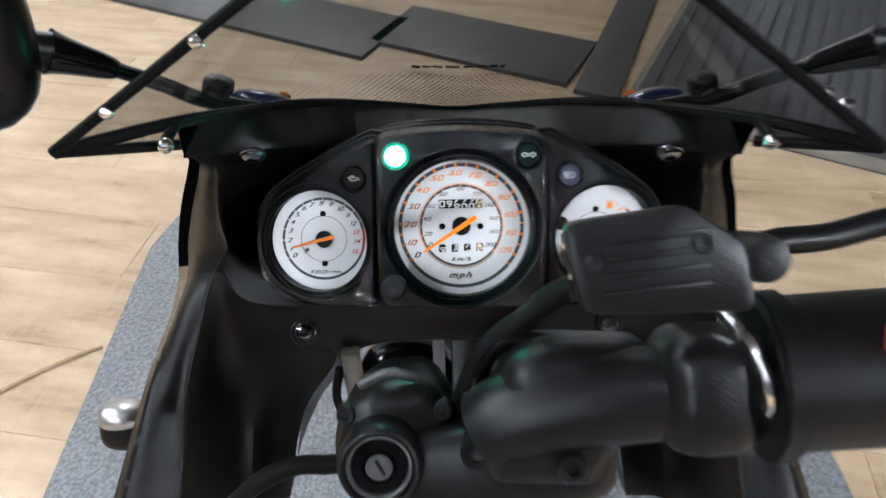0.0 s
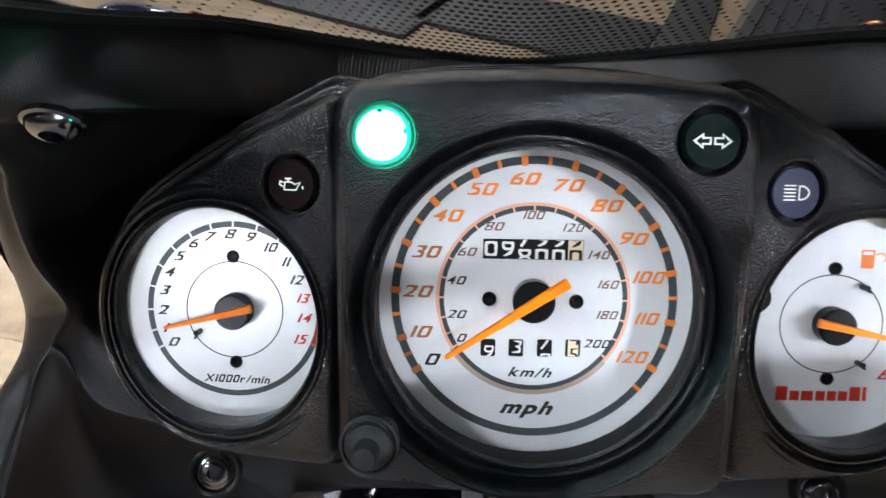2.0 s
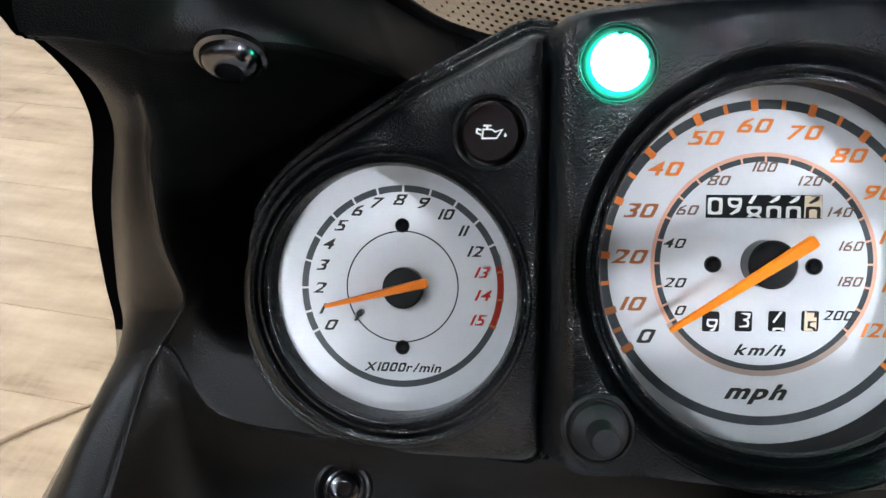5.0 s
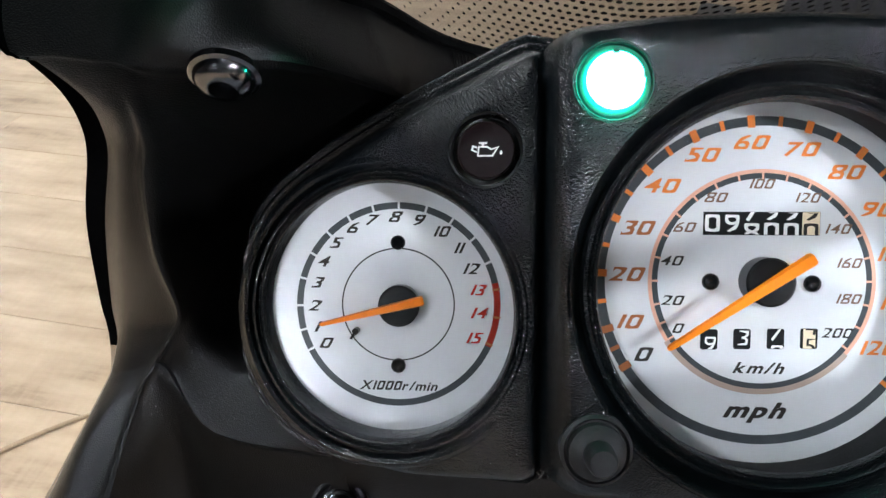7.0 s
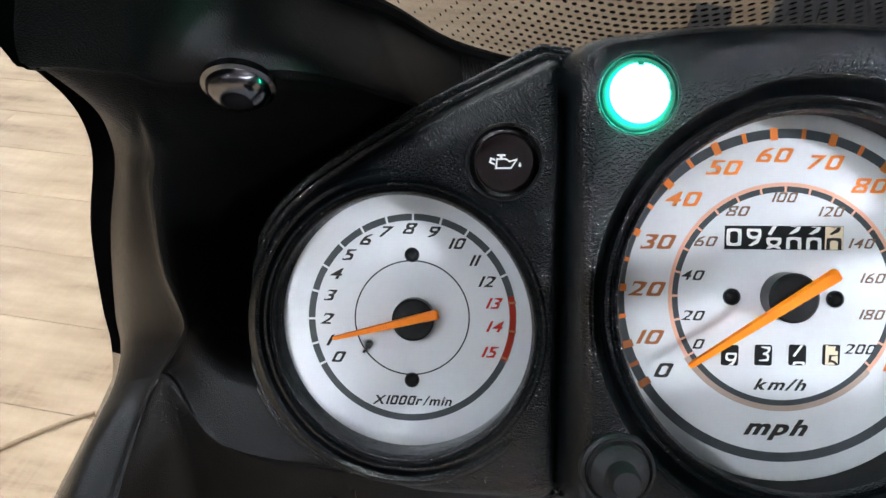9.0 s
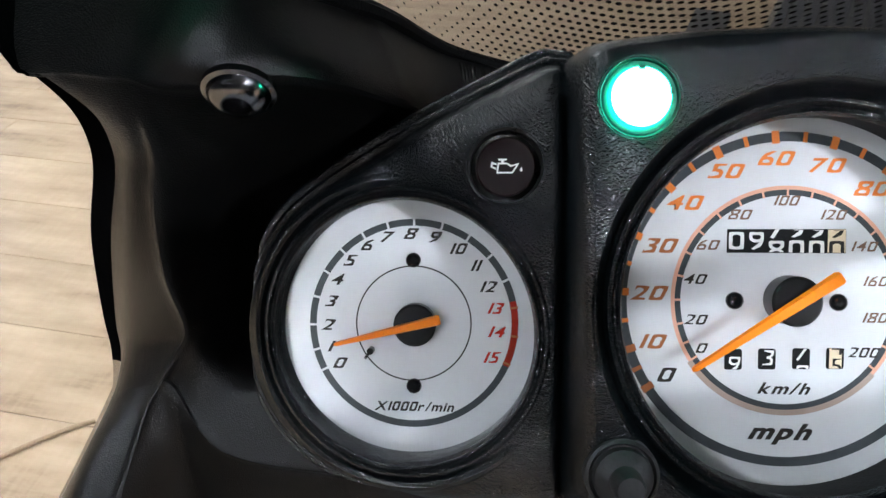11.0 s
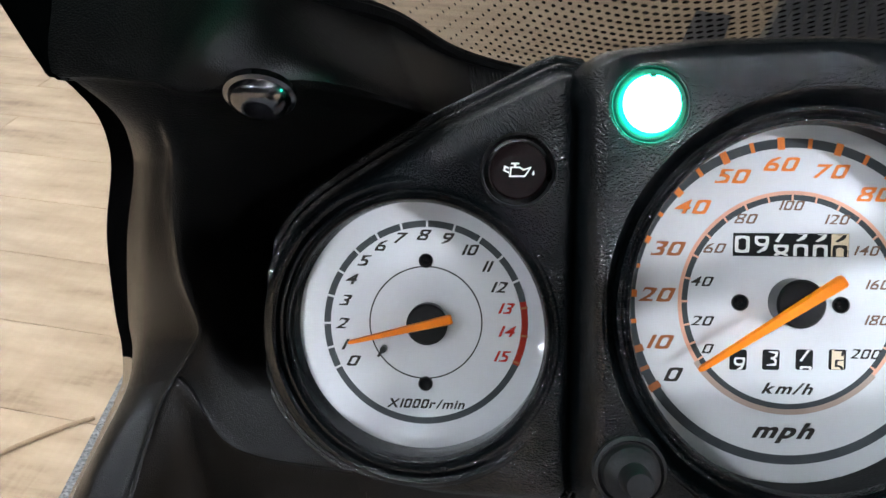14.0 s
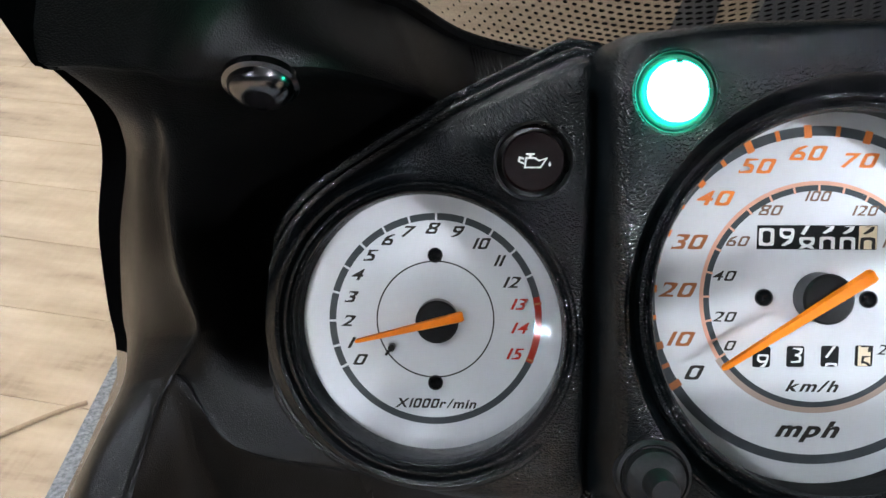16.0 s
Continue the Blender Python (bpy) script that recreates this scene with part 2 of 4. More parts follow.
def part(name, bm, mat, parent, label="", smooth=True, angle=35):
    """Links bm as one mesh under a thing or under a part of it."""
    ob = mesh_object(name, bm, mat, smooth, angle=angle)
    ob.parent = parent
    if parent is bike:
        ob.matrix_basis = ON_BIKE
    if label:
        tagged(ob, label)
    return ob


def loft(bm, rows, closed=False, cap=False):
    """Skins rows of points of equal number."""
    vs = [[bm.verts.new(p) for p in r] for r in rows]
    n = len(vs[0])
    for a, b in zip(vs[:-1], vs[1:]):
        for i in range(n if closed else n - 1):
            j = (i + 1) % n
            bm.faces.new((a[i], a[j], b[j], b[i]))
    if cap:
        bm.faces.new(vs[0])
        bm.faces.new(vs[-1])
    return vs


def circle(cx, cy, z, r, n=64):
    return [(cx + r * math.cos(2 * math.pi * i / n), cy + r * math.sin(2 * math.pi * i / n), z) for i in range(n)]


def lathe(profile, cx=0.0, cy=0.0, n=64, cap0=False, cap1=False, bm=None):
    """Turns a profile of (radius, z) about an axis along z."""
    bm = bm or bmesh.new()
    vs = loft(bm, [circle(cx, cy, z, r, n) for r, z in profile], True)
    if cap0:
        bm.faces.new(vs[0])
    if cap1:
        bm.faces.new(vs[-1])
    return bm


def catmull(pts, steps):
    """A smooth curve through the points."""
    p = [Vector(q) for q in pts]
    p = [2 * p[0] - p[1], *p, 2 * p[-1] - p[-2]]
    out = []
    for i in range(1, len(p) - 2):
        for k in range(steps):
            t = k / steps
            out.append(0.5 * (2 * p[i] + (p[i + 1] - p[i - 1]) * t + (2 * p[i - 1] - 5 * p[i] + 4 * p[i + 1] - p[i + 2]) * t * t
                              + (3 * p[i] - p[i - 1] - 3 * p[i + 1] + p[i + 2]) * t ** 3))
    out.append(p[-2])
    return out


def net(rows, a=5, b=6):
    """A smooth sheet through a net of points."""
    fine = [catmull(r, b) for r in rows]
    return list(map(list, zip(*[catmull(c, a) for c in zip(*fine)])))


def tube(pts, radius, n=12, steps=6, bm=None, taper=None, cap=True):
    """A round bar along a smooth path."""
    bm = bm or bmesh.new()
    path = catmull(pts, steps) if steps > 1 else [Vector(p) for p in pts]
    rings, side = [], None
    for i, p in enumerate(path):
        d = (path[min(i + 1, len(path) - 1)] - path[max(i - 1, 0)]).normalized()
        if side is None:
            side = d.orthogonal().normalized()
        side = (side - d * side.dot(d)).normalized()
        up = d.cross(side)
        r = radius if taper is None else radius + (taper - radius) * i / (len(path) - 1)
        rings.append([p + r * (math.cos(2 * math.pi * k / n) * side + math.sin(2 * math.pi * k / n) * up) for k in range(n)])
    loft(bm, rings, True, cap)
    return bm


def ellipsoid(c, r, turn=(0, 0, 0), u=24, v=14, bm=None, squeeze=1.0):
    bm = bm or bmesh.new()
    e = Euler([radians(a) for a in turn]).to_matrix()
    rows = []
    for i in range(v + 1):
        t = math.pi * i / v
        ring = []
        for k in range(u):
            q = 2 * math.pi * k / u
            d = [math.sin(t) * math.cos(q), math.sin(t) * math.sin(q), math.cos(t)]
            d = [math.copysign(abs(w) ** squeeze, w) * s for w, s in zip(d, r)]
            ring.append(Vector(c) + e @ Vector(d))
        rows.append(ring)
    loft(bm, rows, True)
    bmesh.ops.remove_doubles(bm, verts=bm.verts, dist=1e-4)
    return bm


def outline_offset(pts, d):
    """Moves a closed outline inwards by d."""
    n, out = len(pts), []
    area = sum(pts[i][0] * pts[(i + 1) % n][1] - pts[(i + 1) % n][0] * pts[i][1] for i in range(n))
    s = 1 if area > 0 else -1
    for i in range(n):
        a, b, c = (Vector(pts[(i + k) % n][:2]) for k in (-1, 0, 1))
        u, w = (b - a).normalized(), (c - b).normalized()
        m = Vector((-u.y - w.y, u.x + w.x)) * s
        m = m.normalized() * d / max(0.5, m.normalized().dot(Vector((-u.y, u.x)) * s))
        out.append((b.x + m.x, b.y + m.y))
    return out


def rounded(pts, r, steps=5):
    """Rounds the corners of a closed outline by about r."""
    n, out = len(pts), []
    for i in range(n):
        a, b, c = (Vector(pts[(i + k) % n]) for k in (-1, 0, 1))
        ra = min(r, (a - b).length * 0.45)
        rc = min(r, (c - b).length * 0.45)
        p, q = b + (a - b).normalized() * ra, b + (c - b).normalized() * rc
        for k in range(steps + 1):
            t = k / steps
            out.append(tuple((1 - t) ** 2 * p + 2 * t * (1 - t) * b + t * t * q))
    return out


def plate(outline, z0, z1, holes=(), bevel=1.5, grow=0.0, bm=None, steps=None):
    """A thick plate with a rounded front edge at z1 and round holes (x, y, r); grow widens it towards the back at z0.
    steps: insets and heights of its rings, back to front, in place of these."""
    bm = bm or bmesh.new()
    rings = [(outline_offset(outline, d), z) for d, z in steps] if steps else [(outline_offset(outline, -grow), z0), (outline, z1 - bevel), (outline_offset(outline, bevel * 0.3), z1 - bevel * 0.3), (outline_offset(outline, bevel), z1)]
    vs = loft(bm, [[(x, y, z) for x, y in o] for o, z in rings], True)
    front = vs[-1]
    edges = [bm.edges.get((front[i], front[(i + 1) % len(front)])) for i in range(len(front))]
    for cx, cy, r in holes:
        ring = [bm.verts.new(p) for p in circle(cx, cy, z1, r, 64)]
        edges += [bm.edges.new((ring[i], ring[(i + 1) % 64])) for i in range(64)]
    bmesh.ops.triangle_fill(bm, use_beauty=True, use_dissolve=False, edges=edges)
    return bm


def flat(outline, z, bm=None):
    bm = bm or bmesh.new()
    bm.faces.new([bm.verts.new((x, y, z)) for x, y in outline])
    return bm


def box(bm, c, s, turn=None, bevel=0.0):
    m = Matrix.Translation(c) @ (turn.to_4x4() if turn else Matrix()) @ Matrix.Diagonal((*s, 1))
    made = bmesh.ops.create_cube(bm, size=1, matrix=m)["verts"]
    if bevel:
        edges = list({e for v in made for e in v.link_edges})
        bmesh.ops.bevel(bm, geom=edges, offset=bevel, segments=2, affect="EDGES", profile=0.5)
    return bm


def arc_ring(cx, cy, z, r0, r1, a0, a1, n=None, bm=None):
    """A flat piece of a ring between two angles in degrees."""
    bm = bm or bmesh.new()
    n = n or max(2, int(abs(a1 - a0) / 3))
    rows = []
    for r in (r0, r1):
        rows.append([(cx + r * math.cos(radians(a0 + (a1 - a0) * i / n)), cy + r * math.sin(radians(a0 + (a1 - a0) * i / n)), z) for i in range(n + 1)])
    loft(bm, rows)
    return bm


def tick(bm, cx, cy, z, r0, r1, ang, w):
    d = Vector((math.cos(radians(ang)), math.sin(radians(ang)), 0))
    s = Vector((-d.y, d.x, 0)) * w / 2
    o = Vector((cx, cy, z))
    bm.faces.new([bm.verts.new(o + p) for p in (r0 * d - s, r1 * d - s, r1 * d + s, r0 * d + s)])
    return bm


def glyph(char, bold):
    """One letter of the built-in font; the round figures are squared off, as on the dials. Gives its mesh and advance."""
    cu = bpy.data.curves.new("lettering", "FONT")
    cu.body, cu.size, cu.offset, cu.resolution_u = "6" if char == "9" else char, 1.0, bold, 6
    ob = bpy.data.objects.new("lettering", cu)
    me = bpy.data.meshes.new_from_object(ob)
    bm = bmesh.new()
    bm.from_mesh(me)
    bpy.data.objects.remove(ob)
    bpy.data.curves.remove(cu)
    bpy.data.meshes.remove(me)
    if char == "9":
        for v in bm.verts:
            v.co.x, v.co.y = -v.co.x, 0.7 - v.co.y
    xs, ys = [v.co.x for v in bm.verts], [v.co.y for v in bm.verts]
    cx, cy, hx, hy = (max(xs) + min(xs)) / 2, (max(ys) + min(ys)) / 2, (max(xs) - min(xs)) / 2, (max(ys) - min(ys)) / 2
    if char in "0235689":
        for v in bm.verts:
            a, b = (v.co.x - cx) / hx, (v.co.y - cy) / hy
            m = max(abs(a), abs(b), 1e-4)
            k = 1 + 0.7 * (math.hypot(a, b) / m - 1)
            v.co.x, v.co.y = cx + hx * max(-1, min(1, a * k)), cy + hy * max(-1, min(1, b * k))
    for v in bm.verts:
        v.co.x -= min(xs)
    return bm, 2 * hx


def lettering(text, x, y, z, height, stretch=1.25, shear=0.28, bold=0.0, spacing=1.0, turn=0.0):
    """Letters of the built-in font as a flat mesh centred at (x, y)."""
    bm, pen = bmesh.new(), 0.0
    for char in text:
        g, wide = glyph(char, bold)
        made = {v: bm.verts.new((v.co.x + pen + shear * v.co.y, v.co.y, 0)) for v in g.verts}
        for f in g.faces:
            bm.faces.new([made[v] for v in f.verts])
        g.free()
        pen += wide + 0.11 * spacing
    ys, xs = [v.co.y for v in bm.verts], [v.co.x for v in bm.verts]
    k = height / (max(ys) - min(ys))
    mx, my = (max(xs) + min(xs)) / 2, (max(ys) + min(ys)) / 2
    c, s = math.cos(radians(turn)), math.sin(radians(turn))
    for v in bm.verts:
        u, w = (v.co.x - mx) * k * stretch, (v.co.y - my) * k
        v.co = (x + c * u - s * w, y + s * u + c * w, z)
    return bm


def clipped(bm, lo, hi):
    """Keeps what lies between two heights."""
    for y, n in ((lo, (0, -1, 0)), (hi, (0, 1, 0))):
        bmesh.ops.bisect_plane(bm, geom=[*bm.verts, *bm.edges, *bm.faces], plane_co=(0, y, 0), plane_no=n, clear_outer=True)
    return bm

# ---- the room ----
ROOM_X, ROOM_Y0, ROOM_Y1, ROOM_Z = 6.0, -7.5, 6.0, 3.2


def slab(name, lo, hi, mat, label, category):
    bm = bmesh.new()
    box(bm, [(a + b) / 2 for a, b in zip(lo, hi)], [b - a for a, b in zip(lo, hi)])
    return tagged(mesh_object(name, bm, mat, False, 1), label, category, kind="structure")


floor = slab("floor", (-ROOM_X, ROOM_Y0, -0.2), (ROOM_X, ROOM_Y1, -0.012), WOOD, "pale oak plank floor of the showroom", "floor")
slab("ceiling", (-ROOM_X, ROOM_Y0, ROOM_Z), (ROOM_X, ROOM_Y1, ROOM_Z + 0.2), CEILING, "plain dark painted ceiling", "ceiling")
# unseen north wall kept white as a reflector, for sheen on the cowl
slab("wall_north", (-ROOM_X - 0.2, ROOM_Y1, -0.2), (ROOM_X + 0.2, ROOM_Y1 + 0.2, ROOM_Z + 0.2), WHITE_PLASTER, "unseen plastered wall, made white to throw light on the cowl", "wall")
slab("wall_south", (-ROOM_X - 0.2, ROOM_Y0 - 0.2, -0.2), (ROOM_X + 0.2, ROOM_Y0, ROOM_Z + 0.2), PLASTER, "plain dark grey plastered wall", "wall")
slab("wall_west", (-ROOM_X - 0.2, ROOM_Y0, -0.2), (-ROOM_X, ROOM_Y1, ROOM_Z + 0.2), PLASTER, "plain dark grey plastered wall", "wall")
slab("wall_east", (ROOM_X, ROOM_Y0, -0.2), (ROOM_X + 0.2, ROOM_Y1, ROOM_Z + 0.2), PLASTER, "plain dark grey plastered wall", "wall")


def ceiling_light(x, y, w, d, mat, label):
    ob = tagged(new("ceiling_light"), label, "ceiling light", "showroom ceiling lights")
    ob.location = (x, y, ROOM_Z)
    bm = bmesh.new()
    for sx, sy, lx, ly in ((0, 1, w + 0.06, 0.03), (0, -1, w + 0.06, 0.03), (1, 0, 0.03, d), (-1, 0, 0.03, d)):
        box(bm, (sx * (w + 0.03) / 2, sy * (d + 0.03) / 2, -0.03), (lx, ly, 0.06))
    fr = mesh_object("frame", bm, CEILING, False, 1)
    bm = bmesh.new()
    box(bm, (0, 0, -0.02), (w - 0.004, d - 0.004, 0.03))
    di = mesh_object("diffuser", bm, mat, False, 1)
    fr.parent = di.parent = ob
    return ob


# small bright lamps behind the rider, which throw the crisp shadows of the needles
for lx, ly, lw in ((-1.5, -1.9, 0.092), (-1.75, -4.4, 0.15), (3.1, -2.75, 0.24), (2.7, -5.6, 0.12), (-3.9, -4.3, 0.05)):
    ceiling_light(lx, ly, lw, lw, SPOT_LIGHT, "small square bright ceiling lamp")
# unseen flat lamps, added to light the floor and the cowl
for lx, ly, lw, ld in ((0.3, -0.9, 0.11, 0.11), (-2.2, -0.5, 0.42, 0.42), (-2.2, 1.0, 0.5, 0.45), (-0.8, 4.5, 0.8, 0.45), (-5.0, 5.2, 0.36, 0.36)):
    ceiling_light(lx, ly, lw, ld, PANEL_LIGHT, "unseen flat ceiling lamp, added as fill light")

# the mat under the motorcycle, turned a little against it
TURN = Matrix.Rotation(radians(1.2), 4, "Z")
bm = bmesh.new()
mat_outline = rounded([(-0.826, -1.6), (0.84, -1.6), (0.84, 1.42), (0.6, 1.6), (-0.55, 1.6), (-0.77, 1.40), (-0.82, 1.24), (-0.826, 0.5)], 0.03, 3)
plate([(x * 1000, y * 1000) for x, y in mat_outline], 0, 20, bevel=4, bm=bm)
floor_mat = tagged(mesh_object("floor_mat", bm, MAT_GREY), "grey pebble-textured rubber mat under the motorcycle", "mat")
floor_mat.matrix_world = TURN

# ---- instrument cluster ----
HOOD = rounded([(-44, -48.5), (44, -48.5), (49.2, -43), (51.4, 46), (48, 54), (26, 57), (0, 58), (-26, 57), (-48, 54), (-51.4, 46), (-49.2, -43)], 5)
HOOD_STEPS = ((-14, -100), (-14, -90), (-11.4, -72), (-10.9, -52), (-10.4, -50.3), (-9.9, -49.8), (-8.2, -49.4), (-7.7, -48.2), (-7.4, -31), (-7.0, -29.3), (-6.5, -28.8), (-5.0, -28.4), (-4.5, -27.2), (-4.2, -14), (-3.5, -4), (-2.3, 6), (-0.8, 13), (0.6, 17), (2.0, 19.2), (3.6, 20))
bm = plate(HOOD, -24, 20, [(0, 0, 46.9), (-38.6, 42.4, 8.0), (38.6, 42.8, 8.3)], steps=HOOD_STEPS)
for v in bm.verts:
    v.co.y = max(v.co.y, -53.5)
    widest = 51.2 if v.co.y < 44 else 55.5
    v.co.x = max(-widest, min(widest, v.co.x))
    if v.co.y < -34:
        v.co.z -= 0.035 * (v.co.y + 34) ** 2 * min(1, max(0, (v.co.xy.length - 47) / 9))
housing = part("cluster_housing", bm, GRAIN, bike, "grained black plastic instrument housing")
BEND = catmull([(-81.2, 38.6, 0), (-102, 26.6, 0), (-117.3, 15.2, 0), (-125, 1.2, 0), (-127, -11.4, 0), (-123.8, -25.2, 0), (-115, -37.2, 0), (-100.8, -44.6, 0), (-82.9, -47.6, 0)], 4)
SIDE = [(-52.6, 52.1), *[(p.x, p.y) for p in BEND], (-52.6, -46)]


def swept(bm, amount=None):
    """Leans the side instruments back, away from the middle."""
    for v in bm.verts:
        v.co.y = max(v.co.y, -50)
        v.co.x = max(-129, min(129, v.co.x))
        v.co.z -= 0.25 * (abs(v.co.x) - 64.6) * (amount(v.co.z) if amount else 1)
    return bm


def fallen(bm, eye):
    """Lets the flat of a side panel fall away outwards, so that the dial's rim stands proud of it."""
    for v in bm.verts:
        e = 0.12 * max(0, abs(v.co.x) - 60)
        v.co += (v.co - Vector(eye)) * e / (eye[2] - v.co.z)
    return bm


SIDE_STEPS = ((-10.5, -48), (-10, -30), (-8.8, -15), (-8.3, -11.6), (-7.9, -10.4), (-7.4, -9.95), (-6.7, -10.0), (-6.0, -10.3), (-5.6, -9.7), (-5.2, -6.6), (-4.8, -5.4), (-4.3, -4.95), (-3.6, -5.0), (-3.0, -5.3), (-2.6, -4.7), (-2.2, -2), (-1.2, 0.2), (-0.8, 2.2), (-0.2, 3.6), (0.7, 4.5), (2.0, 5))
bm = plate(rounded(SIDE, 4, 4), -24, 5, [(-89.3, -9.0, 33.8), (-64.6, 29.5, 8.3)], steps=SIDE_STEPS)
part("side_panel", fallen(swept(bm), (-65, 14, 180)), GRAIN, housing)
bm = plate(rounded([(-x - 1, y + 1) for x, y in SIDE][::-1], 4, 4), -24, 5, [(89.2, -7.6, 34.4), (65.0, 30.8, 8.3)], steps=SIDE_STEPS)
part("side_panel", fallen(swept(bm), (-8, 50, 240)), GRAIN, housing)


def gauge(name, cx, cy, zf, r, well, rim, glass_z, bulge, label, shift=None):
    """A dial: face, well, stepped rim and glass. r: the face's radius; well and rim: profiles of (radius, z).
    shift: how far the rim stands off the face's axis on a leaning dial."""
    g = part(name, lathe([(0.01, zf), (r * 0.5, zf), (r + 0.6, zf)], cx, cy, 96), FACE, bike, label)
    bm = lathe(well, cx, cy, 96)
    q = well[-1][0] + 0.6
    gb = lathe([(max(0.01, q * k / 12), glass_z - bulge * (k / 12) ** 2) for k in range(13)], cx, cy, 96)
    rb = lathe(rim, cx, cy, 96)
    if shift:
        rise = lambda z: min(1, max(0, (z - zf - 1) / 14))
        for part_bm in (bm, gb, rb):
            for v in part_bm.verts:
                k = rise(v.co.z)
                v.co.x += shift[0] * k
                v.co.y += shift[1] * k
            swept(part_bm, rise)
    if shift:
        # a rounded bead round the outer and lower side, which sinks into the panel towards the middle
        d = r - 32.0
        bead = lathe([(p + d, z) for p, z in ((34.5, 1.0), (34.9, 3.6), (35.5, 4.9), (36.4, 5.5), (37.2, 5.2), (37.9, 4.2), (38.3, 2.8), (38.4, -4))], cx, cy, 96)
        for v in bead.verts:
            inward = (v.co.x - cx) * (0.8 if cx < 0 else -0.8) + (v.co.y - cy) * 0.6
            k = rise(v.co.z)
            v.co.x += shift[0] * k
            v.co.y += shift[1] * k
            v.co.z -= 0.25 * max(0, inward - 5)
        part("bead", swept(bead, rise), GRAIN, g)
    part("well", bm, GRAIN if shift else WELL, g)
    part("rim", rb, GRAIN, g)
    gl = part("glass", gb, GLASS, g, "clear plastic dial cover")
    gl.visible_shadow = False
    return g


SMALL_WELL = lambda z: [(32.8, z - 0.5), (32.3, z + 0.2), (32.1, z + 1.2), (31.9, z + 3.4), (31.6, z + 3.8), (31.4, z + 8), (31.2, z + 8.4), (31.1, z + 12), (31.1, z + 15.5)]
SMALL_RIM = [(31.1, 2.4), (31.2, 4.0), (31.5, 4.9), (31.9, 5.1), (32.3, 4.7), (32.5, 4.2), (32.8, 4.3), (33.0, 5.0), (33.3, 5.5), (33.8, 5.5), (34.3, 5.1), (34.7, 4.2), (34.8, 2.5), (34.6, -4)]
LARGE_WELL = [(42.6, -0.5), (42.5, 1.0), (42.0, 1.3), (41.3, 7.0), (40.6, 7.5), (40.1, 12), (40.2, 14)]
LARGE_RIM = [(40.1, 13.6), (40.3, 14.6), (40.7, 15.2), (41.2, 15.1), (41.5, 14.3), (41.9, 14.3), (42.2, 15.4), (42.7, 16.0), (43.5, 15.8), (44.0, 14.8), (44.2, 13.9)]
LARGE_RECESS = [(44.1, 13.8), (44.7, 14.2), (45.6, 16.2), (46.4, 18.4), (46.9, 19.6), (47.5, 20.06)]


def needle(g, cx, cy, z, tip, tail, w0, w1, hub):
    part("hub", lathe([(hub, z - 6), (hub, z - 1.2), (hub - 0.5, z - 0.7), (0.01, z - 0.6)], cx, cy, 40), SMOOTH, g, "black needle hub")
    a, b = Vector((*tip, 0)), Vector((*tail, 0))
    d = (b - a).normalized()
    s = Vector((-d.y, d.x, 0))
    bm = bmesh.new()
    rows = []
    for t, w, h in ((0, w0 * 0.5, 0.5), (0.02, w0, 0.8), (0.5, (w0 + w1) / 2, 1.1), (0.98, w1, 1.4), (1, w1 * 0.8, 1.1)):
        p = a + (b - a) * t + Vector((0, 0, z))
        rows.append([p - s * w / 2, p - s * w * 0.36 + Vector((0, 0, h)), p + s * w * 0.36 + Vector((0, 0, h)), p + s * w / 2])
    loft(bm, rows, True, True)
    part("needle", bm, NEEDLE, g, "bright orange pointer", angle=20)


def dome(g, x, y, z, r):
    part("dial_screw", lathe([(r, z), (r, z + 0.5), (r * 0.85, z + 1.0), (r * 0.5, z + 1.4), (r * 0.3, z + 1.35), (0.01, z + 1.0)], x, y, 20), GLOSS_BLACK, g)


def stop_pin(g, x, y, z, ang):
    d = Vector((math.cos(radians(ang)), math.sin(radians(ang)), 0))
    part("stop_pin", tube([Vector((x, y, z)), Vector((x, y, z + 3.2))], 0.85, 12, 1), SMOOTH, g)
    part("stop_pin", tube([Vector((x, y, z + 0.6)), Vector((x, y, z + 0.6)) + d * 2.7], 0.35, 8, 1), SMOOTH, g)


UP = 0.12
# speedometer
spd = gauge("speedometer", 0, 0, 0, 42.0, LARGE_WELL, LARGE_RIM, 12.4, 1.2, "round silver-white speedometer dial reading zero")
part("recess", lathe(LARGE_RECESS, 0, 0, 96), GRAIN, spd)
CY = 0.3


def mph_angle(v):
    return 213.7 - 15.1 * v / 10 if v < 10 else 198.6 - 20.66 * (v - 10) / 10


part("scale_band", arc_ring(0, CY, UP, 36.1, 38.3, 0, 360, 120), BAND, spd)
for v in range(0, 126, 5):
    major = v % 10 == 0
    part("tick", tick(bmesh.new(), 0, CY, UP * 2, 35.7 if major else 36.0, 38.6 if major else 38.4, mph_angle(v), 1.7 if major else 1.0),
         BROWN if v < 15 else ORANGE, spd)
for v in range(0, 121, 10):
    a = radians(mph_angle(v))
    r = (31.9, 31.5, 31.0, 31.1, 31.9, 32.5, 32.4, 31.9, 31.7, 31.2, 31.4, 31.0, 31.2)[v // 10]
    part("numeral", lettering(str(v), r * math.cos(a), CY + r * math.sin(a), UP, 3.35, 1.55 if v < 100 else 1.3, 0.3, 0.02),
         INK if v == 0 else BROWN if v < 40 else ORANGE, spd)
part("inner_ring", arc_ring(0, CY, UP, 25.2, 26.1, -40, 214, 90), SALMON, spd)
part("inner_ring", arc_ring(0, CY, UP, 25.2, 26.5, 214, 320, 40), UMBER, spd)
part("inner_ring", arc_ring(0, CY, UP, 23.9, 25.2, 0, 360, 110), BAND, spd)
